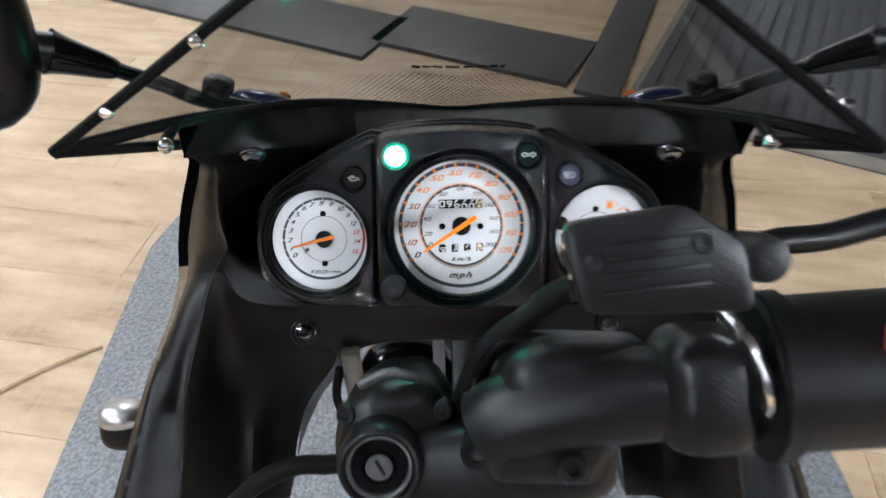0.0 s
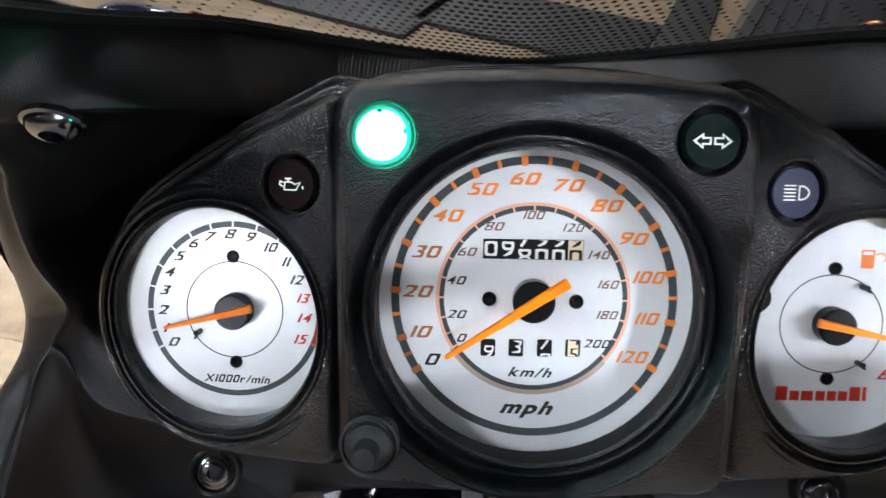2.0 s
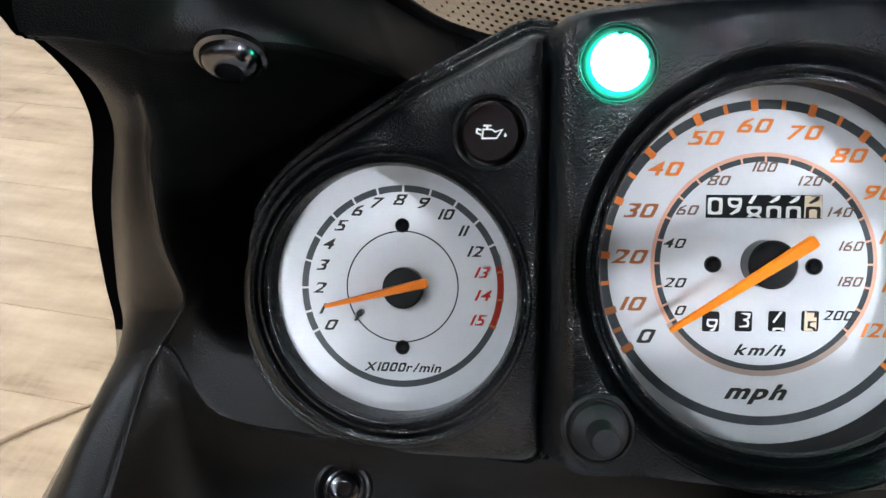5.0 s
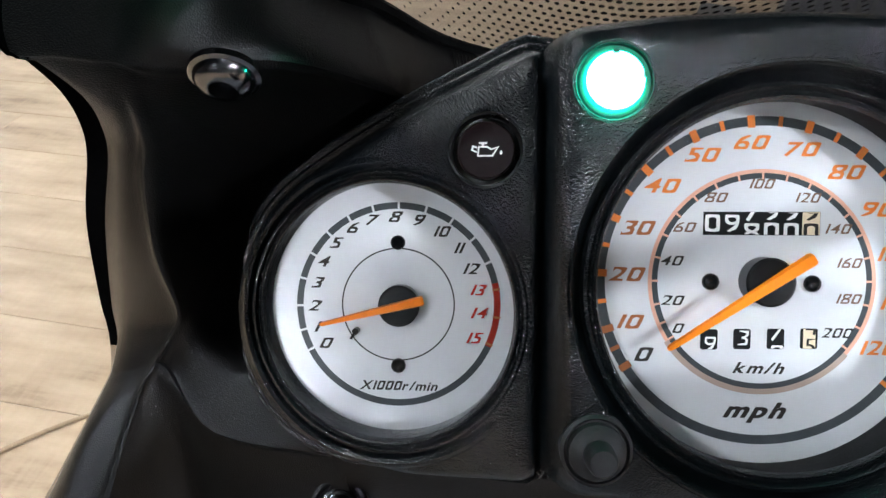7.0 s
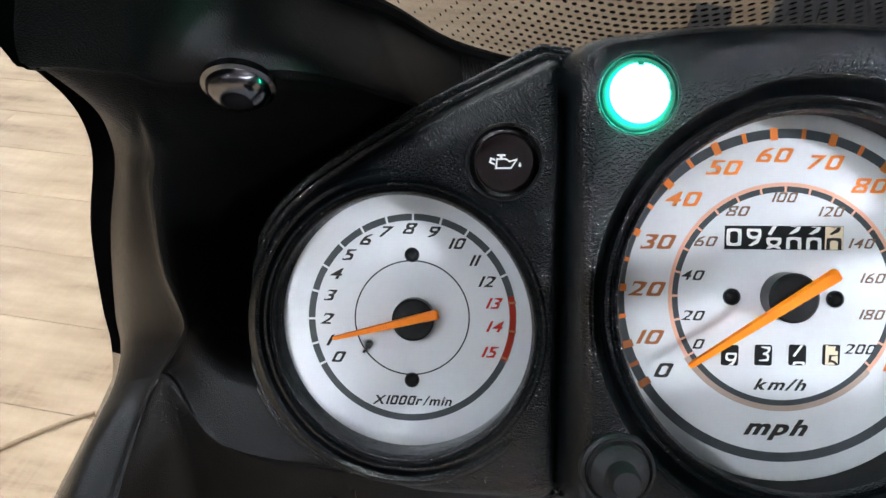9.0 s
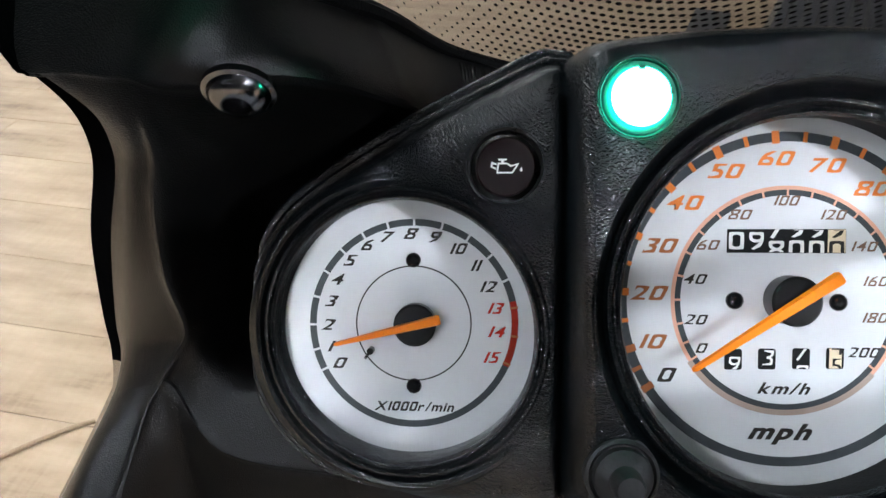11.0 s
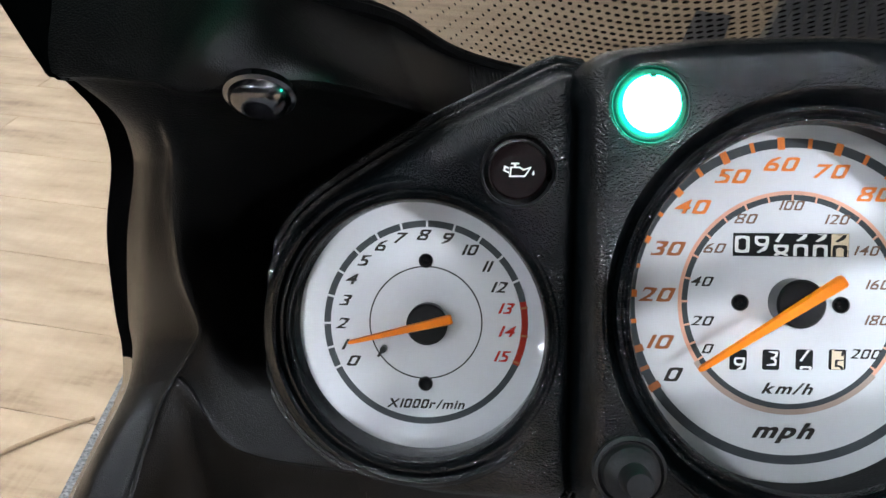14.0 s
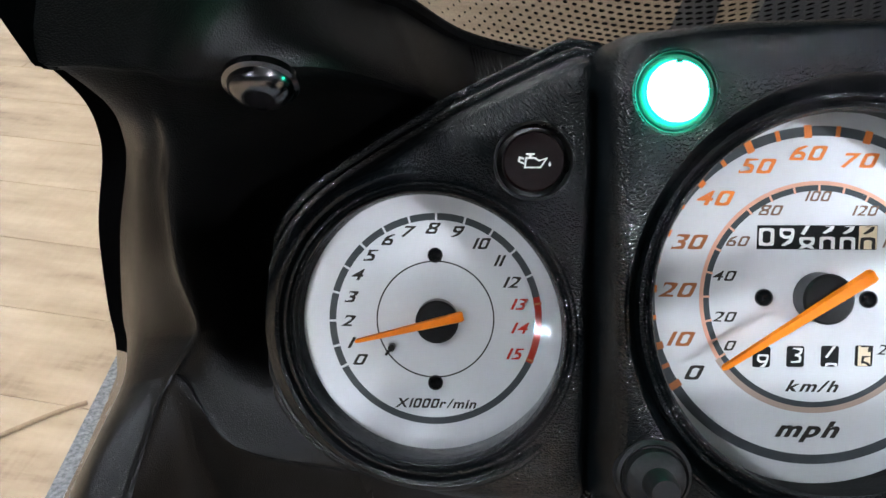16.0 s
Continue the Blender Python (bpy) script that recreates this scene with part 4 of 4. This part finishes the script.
ROWS_OF_DOTS = 21
verts, faces = [], []
for r in range(ROWS_OF_DOTS):
    v = 0.008 + r * 0.0177
    reach = 112 * (1 - (r / ROWS_OF_DOTS) ** 2) ** 0.5
    for k in range(-int(reach / 3.8), int(reach / 3.8) + 1):
        x = (k + 0.5 * (r % 2)) * 3.8
        o = screen_at(x, v)
        a, b = (screen_at(x + 0.5, v) - o).normalized(), (screen_at(x, v + 0.01) - o).normalized()
        n = a.cross(b).normalized()
        size = (1.75 - 0.45 * r / ROWS_OF_DOTS) * (1 - 0.4 * (abs(x) / 112) ** 2)
        faces.append(range(len(verts), len(verts) + 6))
        verts += [o + n * 0.3 + size * (math.cos(q * math.pi / 3) * a + math.sin(q * math.pi / 3) * b * 1.05) for q in range(6)]
me = bpy.data.meshes.new("dot_screen")
me.from_pydata([[c * MM for c in p] for p in verts], [], [list(f) for f in faces])
me.materials.append(INK)
dots = tagged(new("dot_screen", me), "printed pattern of fine black dots", kind="stuff")
dots.parent = screen
bm = bmesh.new()
for k, w in enumerate((5.5, 5.5, 6.5, 9.5, 6.5, 6.5, 6.0, 3.0)):
    x0 = -31 + sum((5.5, 5.5, 6.5, 9.5, 6.5, 6.5, 6.0, 3.0)[:k]) * 1.27
    h = 0.021 if k in (0, 6, 7) else 0.016
    v0 = 0.425 - 0.00003 * (x0 + w / 2) ** 2
    bm.faces.new([bm.verts.new(screen_at(x, v) + Vector((0, 0.4, 0))) for x, v in ((x0, v0), (x0 + w, v0), (x0 + w, v0 + h), (x0, v0 + h))])
part("maker_bar", bm, INK, screen, "row of dark printed bars")

# ---- lower cockpit ----
def mirrored(row):
    return row + [(-x, y, z) for x, y, z in row[-2::-1]]


BRIDGE = [mirrored(r) for r in (
    [(-118, -30, -40), (-70, -30, -40), (-30, -30, -42), (0, -30, -42)],
    [(-112, -48, -43), (-70, -47, -44), (-30, -46, -46), (0, -46, -46)],
    [(-105, -73, -53), (-64, -72, -57), (-30, -69, -59), (0, -68, -60)],
    [(-89, -101, -79), (-62, -90, -70), (-30, -87, -67), (0, -86, -66)],
    [(-88, -104, -92), (-60, -94, -90), (-30, -90, -88), (0, -89, -87)])]
part("lower_bridge", thickened(net(BRIDGE, 5, 6), 2.5), COWL, bike, "matt black panel under the instruments")

DOWN = Vector((0, -0.485, -0.877))


def along(p, k):
    return Vector(p) + DOWN * k


fork = part("fork_tube", tube([along((36, -97, -50), 18), along((36, -97, -50), 770)], 17.5, 28, 1), GOLD, bike, "bronze-coloured fork tube")
bm = tube([along((36, -97, -50), k) for k in (-7, -6, 14, 15)], 21.5, 28, 1, cap=False)
tube([along((36, -97, -50), k) for k in (-7, 15)], 16.5, 28, 1, bm=bm, cap=False)
tube([along((36, -97, -50), -7), along((36, -97, -50), -6.9)], 21.5, 28, 1, bm=bm, taper=16.5, cap=False)
part("fork_clamp", bm, SMOOTH, fork, "black fork clamp")
part("wiring_conduit", tube([(-78, -94, -66), (-77, -110, -72), (-74, -150, -90), (-70, -220, -140)], 7, 16, 5), CONDUIT, bike, "grey wiring conduit")
part("headlight_shell", ellipsoid((-40, -138, -130), (40, 42, 40), squeeze=0.8), GLOSS_BLACK, bike, "glossy black headlight housing")
bm = bmesh.new()
box(bm, (8, -150, -110), (26, 150, 14), bevel=2)
stay = part("instrument_stay", bm, BLACK_METAL, bike, "black metal instrument stay")
bm = bmesh.new()
box(bm, (-13, -160, -100), (9, 150, 3), Euler((0, 0.15, 0.03)).to_matrix(), bevel=0.8)
part("side_plate", bm, GREY_PLATE, stay, "grey metal plate")
part("cable", tube([(-88, -112, -85), (-92, -135, -90), (-88, -165, -110), (-95, -210, -150)], 3.5, 8, 5), RUBBER, bike, "black cable")
part("cable", tube([(-80, -120, -110), (-84, -150, -115), (-78, -190, -140)], 2.6, 8, 5), AMBER, bike, "orange wire")

# ---- steering head and right bar ----
ign = part("ignition_switch", lathe([(17.5, 96), (18.6, 108), (19.4, 124), (19.0, 129), (18.0, 130.6), (16.6, 131), (15.6, 129.5), (15.2, 127)], -41, -98, 40), BLACK_METAL, bike, "black ignition lock")
part("lock_ring", lathe([(15.4, 127.6), (15.0, 129.4), (14.2, 129.9), (13.4, 129.2), (13.1, 127.4)], -41, -98, 40), TARNISH, ign, "worn steel ring")
part("lock_face", lathe([(13.2, 127.4), (12.2, 128.2), (8.2, 128.4), (7.8, 127.2), (7.4, 127.2), (7.0, 129.0), (0.01, 129.3)], -41, -98, 40), GLOSS_BLACK, ign, "dark glossy lock face")
part("key_cylinder", lathe([(6.2, 129.0), (5.6, 130.0), (0.01, 130.1)], -41, -98, 32), TARNISH, ign, "worn steel key cylinder")
bm = bmesh.new()
box(bm, (-40.5, -97.5, 130.2), (1.6, 8, 1.2), Euler((0, 0, 0.5)).to_matrix(), bevel=0.3)
part("key_slot", bm, DRUM, ign)
BODY = rounded([(-65.5, -94), (-59.5, -76), (-46, -67), (-20, -65), (-7, -76), (-5.5, -101), (-14, -119), (-64, -119)], 7, 4)
part("switch_body", plate(BODY, 40, 112, steps=((5, 40), (0.5, 70), (0, 98), (1.5, 106), (5, 110), (9, 112))), BLACK_METAL, ign, "black cast lock body")
part("switch_collar", tube([(-52, -68, 102), (-38, -61, 106), (-24, -64, 104)], 2.6, 10, 5), TARNISH, ign, "worn bright edge")
for x, y in ((-58, -80), (-12, -78)):
    part("body_screw", lathe([(4.6, 104), (4.6, 111), (3.8, 112.4), (2.0, 112.4), (1.8, 110.5), (0.01, 110.5)], x, y, 20), BLACK_METAL, ign)
part("lead", tube([(-120, -136, 84), (-104, -121, 90), (-86, -113, 91), (-70, -112, 92), (-60, -110, 94)], 5.0, 14, 6), RUBBER, ign, "black sleeved switch lead")
bm = ellipsoid((12, -104, 108), (58, 22, 22), (0, -8, 6), squeeze=0.6)
part("top_yoke", bm, BLACK_METAL, bike, "black cast steering yoke")
for x, y in ((3, -92), (44, -103)):
    part("yoke_bolt", lathe([(7.5, 118), (7.5, 129), (6.5, 131), (3.5, 131), (3.3, 127), (0.01, 127)], x, y, 24), BLACK_METAL, bike)
bar = part("right_handlebar", tube([(8, -80, 133), (20, -72, 137), (50, -63, 143), (90, -57, 147), (128, -52, 150)], 20, 24, 6), BLACK_METAL, bike, "black clip-on handlebar")
CLAMP = rounded([(3.5, -83), (15, -46), (28.5, -38.5), (79, -40), (85, -68), (63, -81), (54, -101), (7, -99)], 7, 4)
part("bar_clamp", plate(CLAMP, 90, 152, steps=((7, 90), (1, 110), (0, 138), (1.2, 145), (4.5, 150), (9, 152))), BLACK_METAL, bar, "black cast bar clamp")
part("clamp_bolt", lathe([(6.5, 148), (6.5, 155), (5.4, 156.6), (3.0, 156.6), (2.8, 153.5), (0.01, 153.5)], 41, -88, 24), BLACK_METAL, bar)
part("grip", tube([(122, -50, 150), (124, -50, 150), (160, -47, 152), (260, -40, 158)], 32, 32, 4), GRIP, bar, "black rubber throttle grip")
part("grip_flange", tube([(118, -50.5, 149.5), (126, -50, 150)], 35, 32, 1), GRIP, bar)
bm = bmesh.new()
box(bm, (159, -28, 184), (16, 12, 10), bevel=2)
part("kill_switch", bm, RED, bar, "red stop switch")
part("clamp_strap", tube([(101, -22, 152), (108, -34, 166), (114, -52, 170), (117, -66, 160)], 3.2, 10, 5), CHROME, bar, "bright clamp edge")
part("switch_housing", ellipsoid((96, -56, 147), (22, 26, 25), squeeze=0.6), BLACK_METAL, bar)

RES = rounded([(30, 15.5), (70, 21.5), (90, 9), (95, -13), (37, -14)], 4, 4)
res = part("brake_reservoir", plate(RES, 158, 190, steps=((13, 170), (8, 176), (2, 184), (0.5, 189), (3, 190))), BLACK_METAL, bike, "black brake fluid reservoir")
lid = part("lid", plate(outline_offset(RES, -1.2), 190.4, 197, bevel=1.6), BLACK_METAL, res, "black ribbed reservoir lid")
for k in range(4):
    bm = bmesh.new()
    box(bm, (61, 12 - k * 6, 197.4), (36, 2.2, 1.0), Euler((0, 0, 0.12)).to_matrix(), bevel=0.3)
    part("rib", bm, BLACK_METAL, lid)
for x, y in ((39.5, 3), (76, 9.5)):
    part("lid_screw", lathe([(3.6, 196.5), (3.6, 198.2), (3.0, 198.8), (1.4, 198.6), (0.01, 198.2)], x, y, 20), BLACK_METAL, lid)
part("lever_pivot", lathe([(8, 165), (9, 186), (8, 192), (5, 193), (0.01, 192.6)], 101, 3, 28), BLACK_METAL, res, "grey lever pivot")
part("brake_lever", tube([(100, 4, 176), (112, 7.5, 174), (132, 9, 172), (155, 15, 172), (200, 26, 176)], 5.2, 14, 6), BLACK_METAL, bike, "black brake lever")
def bolt_at(k):
    """A place along the bolt's axis, k millimetres from its free end."""
    return Vector((44, 8, 128)) + Vector((0.22, -0.93, 0.28)).normalized() * k


bolt = part("hose_bolt", tube([bolt_at(0), bolt_at(0.6), bolt_at(2), bolt_at(5.5)], 4.6, 28, 1, taper=5.8), SCREW, bike, "shiny zinc-plated banjo bolt of the brake hose")
part("bolt_ring", tube([bolt_at(5), bolt_at(5.4), bolt_at(7.4), bolt_at(7.8)], 6.7, 28, 1), CHROME, bolt, "bright washer")
part("bolt_sleeve", tube([bolt_at(7.5), bolt_at(19)], 6.9, 28, 1), GLOSS_BLACK, bolt, "black sleeve")
part("bolt_ring", tube([bolt_at(18.6), bolt_at(19), bolt_at(21), bolt_at(21.4)], 7.2, 28, 1), CHROME, bolt, "bright washer")
part("bolt_seat", tube([bolt_at(21), bolt_at(30)], 8.0, 28, 1), BLACK_METAL, bolt)
part("hose_fitting", tube([bolt_at(24), (40, -19, 128), (31, -26, 124)], 6.0, 14, 5), RUBBER, bolt, "black hose end")
part("brake_hose", tube([(33, -25, 125), (24, -32, 121), (12, -41, 119), (4, -52, 116), (-2, -70, 108), (-6, -90, 80), (-4, -118, 20)], 4.6, 14, 7), RUBBER, bike, "black rubber brake hose")
part("brake_hose", tube([(66, -50, 122), (47, -46, 122), (30, -43, 121), (17, -42, 120), (8, -50, 118), (2, -68, 112), (-4, -92, 95)], 4.6, 14, 7), GLOSS_BLACK, bike, "shiny black brake hose")
# two-tone bar end: lit top put in as silver, shaded underside as black
bar_end = part("bar_end", ellipsoid((-281, -182, -159), (22, 20, 22), squeeze=0.8), BLACK_METAL, bike, "bar end weight, its shaded lower side in black")
part("end_cap", ellipsoid((-282, -170, -152), (19, 12, 19), squeeze=0.8), STEEL, bar_end, "silver end cap, set for the lit upper side")

# ---- screen fixings, mirrors and indicators ----
for x, y, z in ((-104, 82, 160), (-148, 57.5, 140), (144, 64, 140), (158, 60, 131)):
    part("screen_screw", ellipsoid((x, y + 1, z + 2), (3.2, 2.7, 2.7)), CHROME, screen, "bright screw")
for s in (-1, 1):
    part("screen_tab", tube([(s * 134, 56, 104), (s * 134, 50, 114), (s * 133.5, 47, 118)], 2.6, 12, 4), RUBBER, screen)
    part("screen_screw", ellipsoid((s * 133.5, 46, 119), (3.6, 3.6, 3.6)), CHROME, screen, "bright screw")
    mirror = part("mirror", tube([(s * 130, 74, -34), (s * 154, 77, 0), (s * 168, 83, 25), (s * 183, 88, 58)], 5.2, 16, 6, taper=4.2), GLOSS_BLACK, bike, "black rear-view mirror on a stalk")
    part("stalk", tube([(s * 181, 87.5, 54), (s * 184, 88.3, 59), (s * 192, 90.3, 68), (s * 199, 92, 76), (s * 203, 93, 80)], 4.6, 16, 5, taper=11.5), GLOSS_BLACK, mirror, "black flared mirror neck")
    part("collar", tube([(s * 202, 93, 79), (s * 208, 94, 86)], 9.5, 20, 1, taper=8.5), SMOOTH, mirror)
    part("mount", ellipsoid((s * 145, 85, -1), (8, 6, 9), (20, 0, s * 20), squeeze=0.5), GLOSS_BLACK, mirror, "black rubber mirror mount")
    part("housing", ellipsoid((s * 237, 95, 108), (40, 46, 20), (30, s * -12, 0), squeeze=0.75), SMOOTH, mirror, "black mirror housing")
    part("mirror_glass", ellipsoid((s * 243, 87, 124), (28, 34, 6), (30, s * -12, 0), squeeze=0.75), MIRROR, mirror, "mirror glass")
    lamp = part("turn_signal", ellipsoid((s * 138, 83, -82), (24, 8.5, 22), (0, s * 15, s * 10)), BLUE, bike, "metallic blue indicator pod")
    part("signal_lens", ellipsoid((s * 124, 88.2, -90), (2.2, 2.2, 9), (0, s * 15, s * 25)), AMBER, lamp, "amber indicator lens")
# the stand and wheel on which the motorcycle rests
wheel = part("front_wheel", lathe([(225, -55), (280, -50), (298, -25), (300, 0), (298, 25), (280, 50), (225, 55)], 0, 0, 64), RUBBER, bike, "black front tyre")
WHEEL = Matrix.Translation((0, 0.33, 0.30)) @ Matrix.Rotation(radians(90), 4, "Y")
wheel.matrix_basis = WHEEL
rim = part("rim", lathe([(226, -56), (222, -40), (205, -20), (205, 20), (222, 40), (226, 56)], 0, 0, 64), BLACK_METAL, wheel)
for k in range(6):
    bm = bmesh.new()
    box(bm, (115, 0, 0), (200, 26, 24), bevel=4)
    bmesh.ops.rotate(bm, verts=bm.verts, matrix=Matrix.Rotation(k * math.pi / 3, 3, "Z"))
    part("spoke", bm, BLACK_METAL, wheel)

# ---- neighbouring mats and plinths ----
def quad_slab(name, corner, u, w, lu, lw, h, mat, label, category, z0=0.0):
    u, w = Vector((*u, 0)).normalized(), Vector((*w, 0)).normalized()
    o = Vector((*corner, 0))
    pts = [o, o + u * lu, o + u * lu + w * lw, o + w * lw]
    bm = plate([(p.x * 1000, p.y * 1000) for p in pts], z0 * 1000, h * 1000, bevel=4)
    return tagged(mesh_object(name, bm, mat), label, category)


U, V = (0.45, 0.89), (0.87, -0.47)
ramp_mat = quad_slab("ribbed_mat", (0.655, 2.0), U, V, 2.2, 1.9, 0.012, DARK_FLOOR, "dark grey ribbed floor mat with pale trim", "mat")
uu, vv = Vector((*U, 0)).normalized(), Vector((*V, 0)).normalized()
turn = Matrix((vv, uu, Vector((0, 0, 1)))).transposed()
for k in range(28):
    bm = bmesh.new()
    box(bm, Vector((0.655, 2.0, 0.016)) + vv * (0.05 + k * 0.066) + uu * 1.15, (0.045, 2.0, 0.009), turn)
    rib = mesh_object("rib", bm, ALU, False, 1)
    rib.parent = ramp_mat
for a, l, d in ((vv, 1.9, uu), (uu, 2.2, vv)):
    bm = bmesh.new()
    box(bm, Vector((0.655, 2.0, 0.014)) + a * l / 2 + d * 0.03, (l, 0.06, 0.012) if a is vv else (0.06, l, 0.012), turn)
    tr = mesh_object("trim", bm, PALE_TRIM, False, 1)
    tr.parent = ramp_mat
quad_slab("floor_panel", (-0.33, 2.40), U, (-0.89, 0.45), 0.42, 2.4, 0.02, DARK_FLOOR, "flat dark slate floor panel", "floor panel")
quad_slab("floor_panel", (0.50, 2.12), (0.36, 0.93), (0.9, -0.42), 1.5, 0.17, 0.02, DARK_FLOOR, "flat dark slate floor panel", "floor panel")
quad_slab("floor_panel", (-0.31, 2.56), U, (0.90, -0.45), 0.40, 0.88, 0.02, DARK_FLOOR, "flat dark slate floor panel", "floor panel")

# brown tube laid along a dark streak on the floor
bm = tube([(-860, 858, 6), (-908, 834, 6), (-997, 772, 6), (-1071, 706, 6), (-1180, 640, 6), (-1400, 600, 6)], 5, 10, 6)
tagged(mesh_object("cord", bm, FLOOR_STREAK), "thin raised brown streak on the plank floor", "cord")

# ---- floor planks ----
PL, PW, GAP = 1.22, 0.251, 0.001


def plank_mesh(length):
    bm = bmesh.new()
    x, y, b = length / 2 - GAP / 2, PW / 2 - GAP / 2, 0.0014
    lo = [(-x, -y, -0.011), (x, -y, -0.011), (x, y, -0.011), (-x, y, -0.011)]
    loft(bm, [lo, [(u, v, -b) for u, v, _ in lo], [(u - math.copysign(b, u), v - math.copysign(b, v), 0) for u, v, _ in lo]], True)
    bm.faces.new(bm.verts[-4:])
    bmesh.ops.recalc_face_normals(bm, faces=bm.faces)
    me = bpy.data.meshes.new("plank")
    bm.to_mesh(me)
    bm.free()
    me.materials.append(WOOD)
    return me


plank = plank_mesh(PL)
rng = random.Random(7)
far_verts, far_faces = [], []
base_v = [v.co.copy() for v in plank.vertices]
base_f = [list(p.vertices) for p in plank.polygons]
PLANK_TURN = Matrix.Rotation(radians(-9.6), 4, "Z")
JOINTS = {1: 0.755, 0: 0.03, -1: 0.2}
for r in range(-36, 26):
    y = 0.8155 + r * PW
    shift = JOINTS.get(r, (r * 0.413 + rng.random() * 0.25) % 1.0 * PL)
    for k in range(-6, 6):
        x = k * PL + shift
        m = PLANK_TURN @ Matrix.Translation((x, y, 0))
        c = m.translation
        if abs(c.x) > 5.3 or not ROOM_Y0 + 0.2 < c.y < ROOM_Y1 - 0.2:
            continue
        if -2.6 < c.x < 2.6 and 0.15 < c.y < 3.7:
            ob = new("plank", plank)
            ob.parent, ob.matrix_basis = floor, m
        else:
            n = len(far_verts)
            far_verts += [m @ v for v in base_v]
            far_faces += [[n + i for i in f] for f in base_f]
me = bpy.data.meshes.new("planking")
me.from_pydata(far_verts, [], far_faces)
me.materials.append(WOOD)
planking = tagged(new("planking", me), "pale oak floor planks further off", kind="stuff")
planking.parent = floor
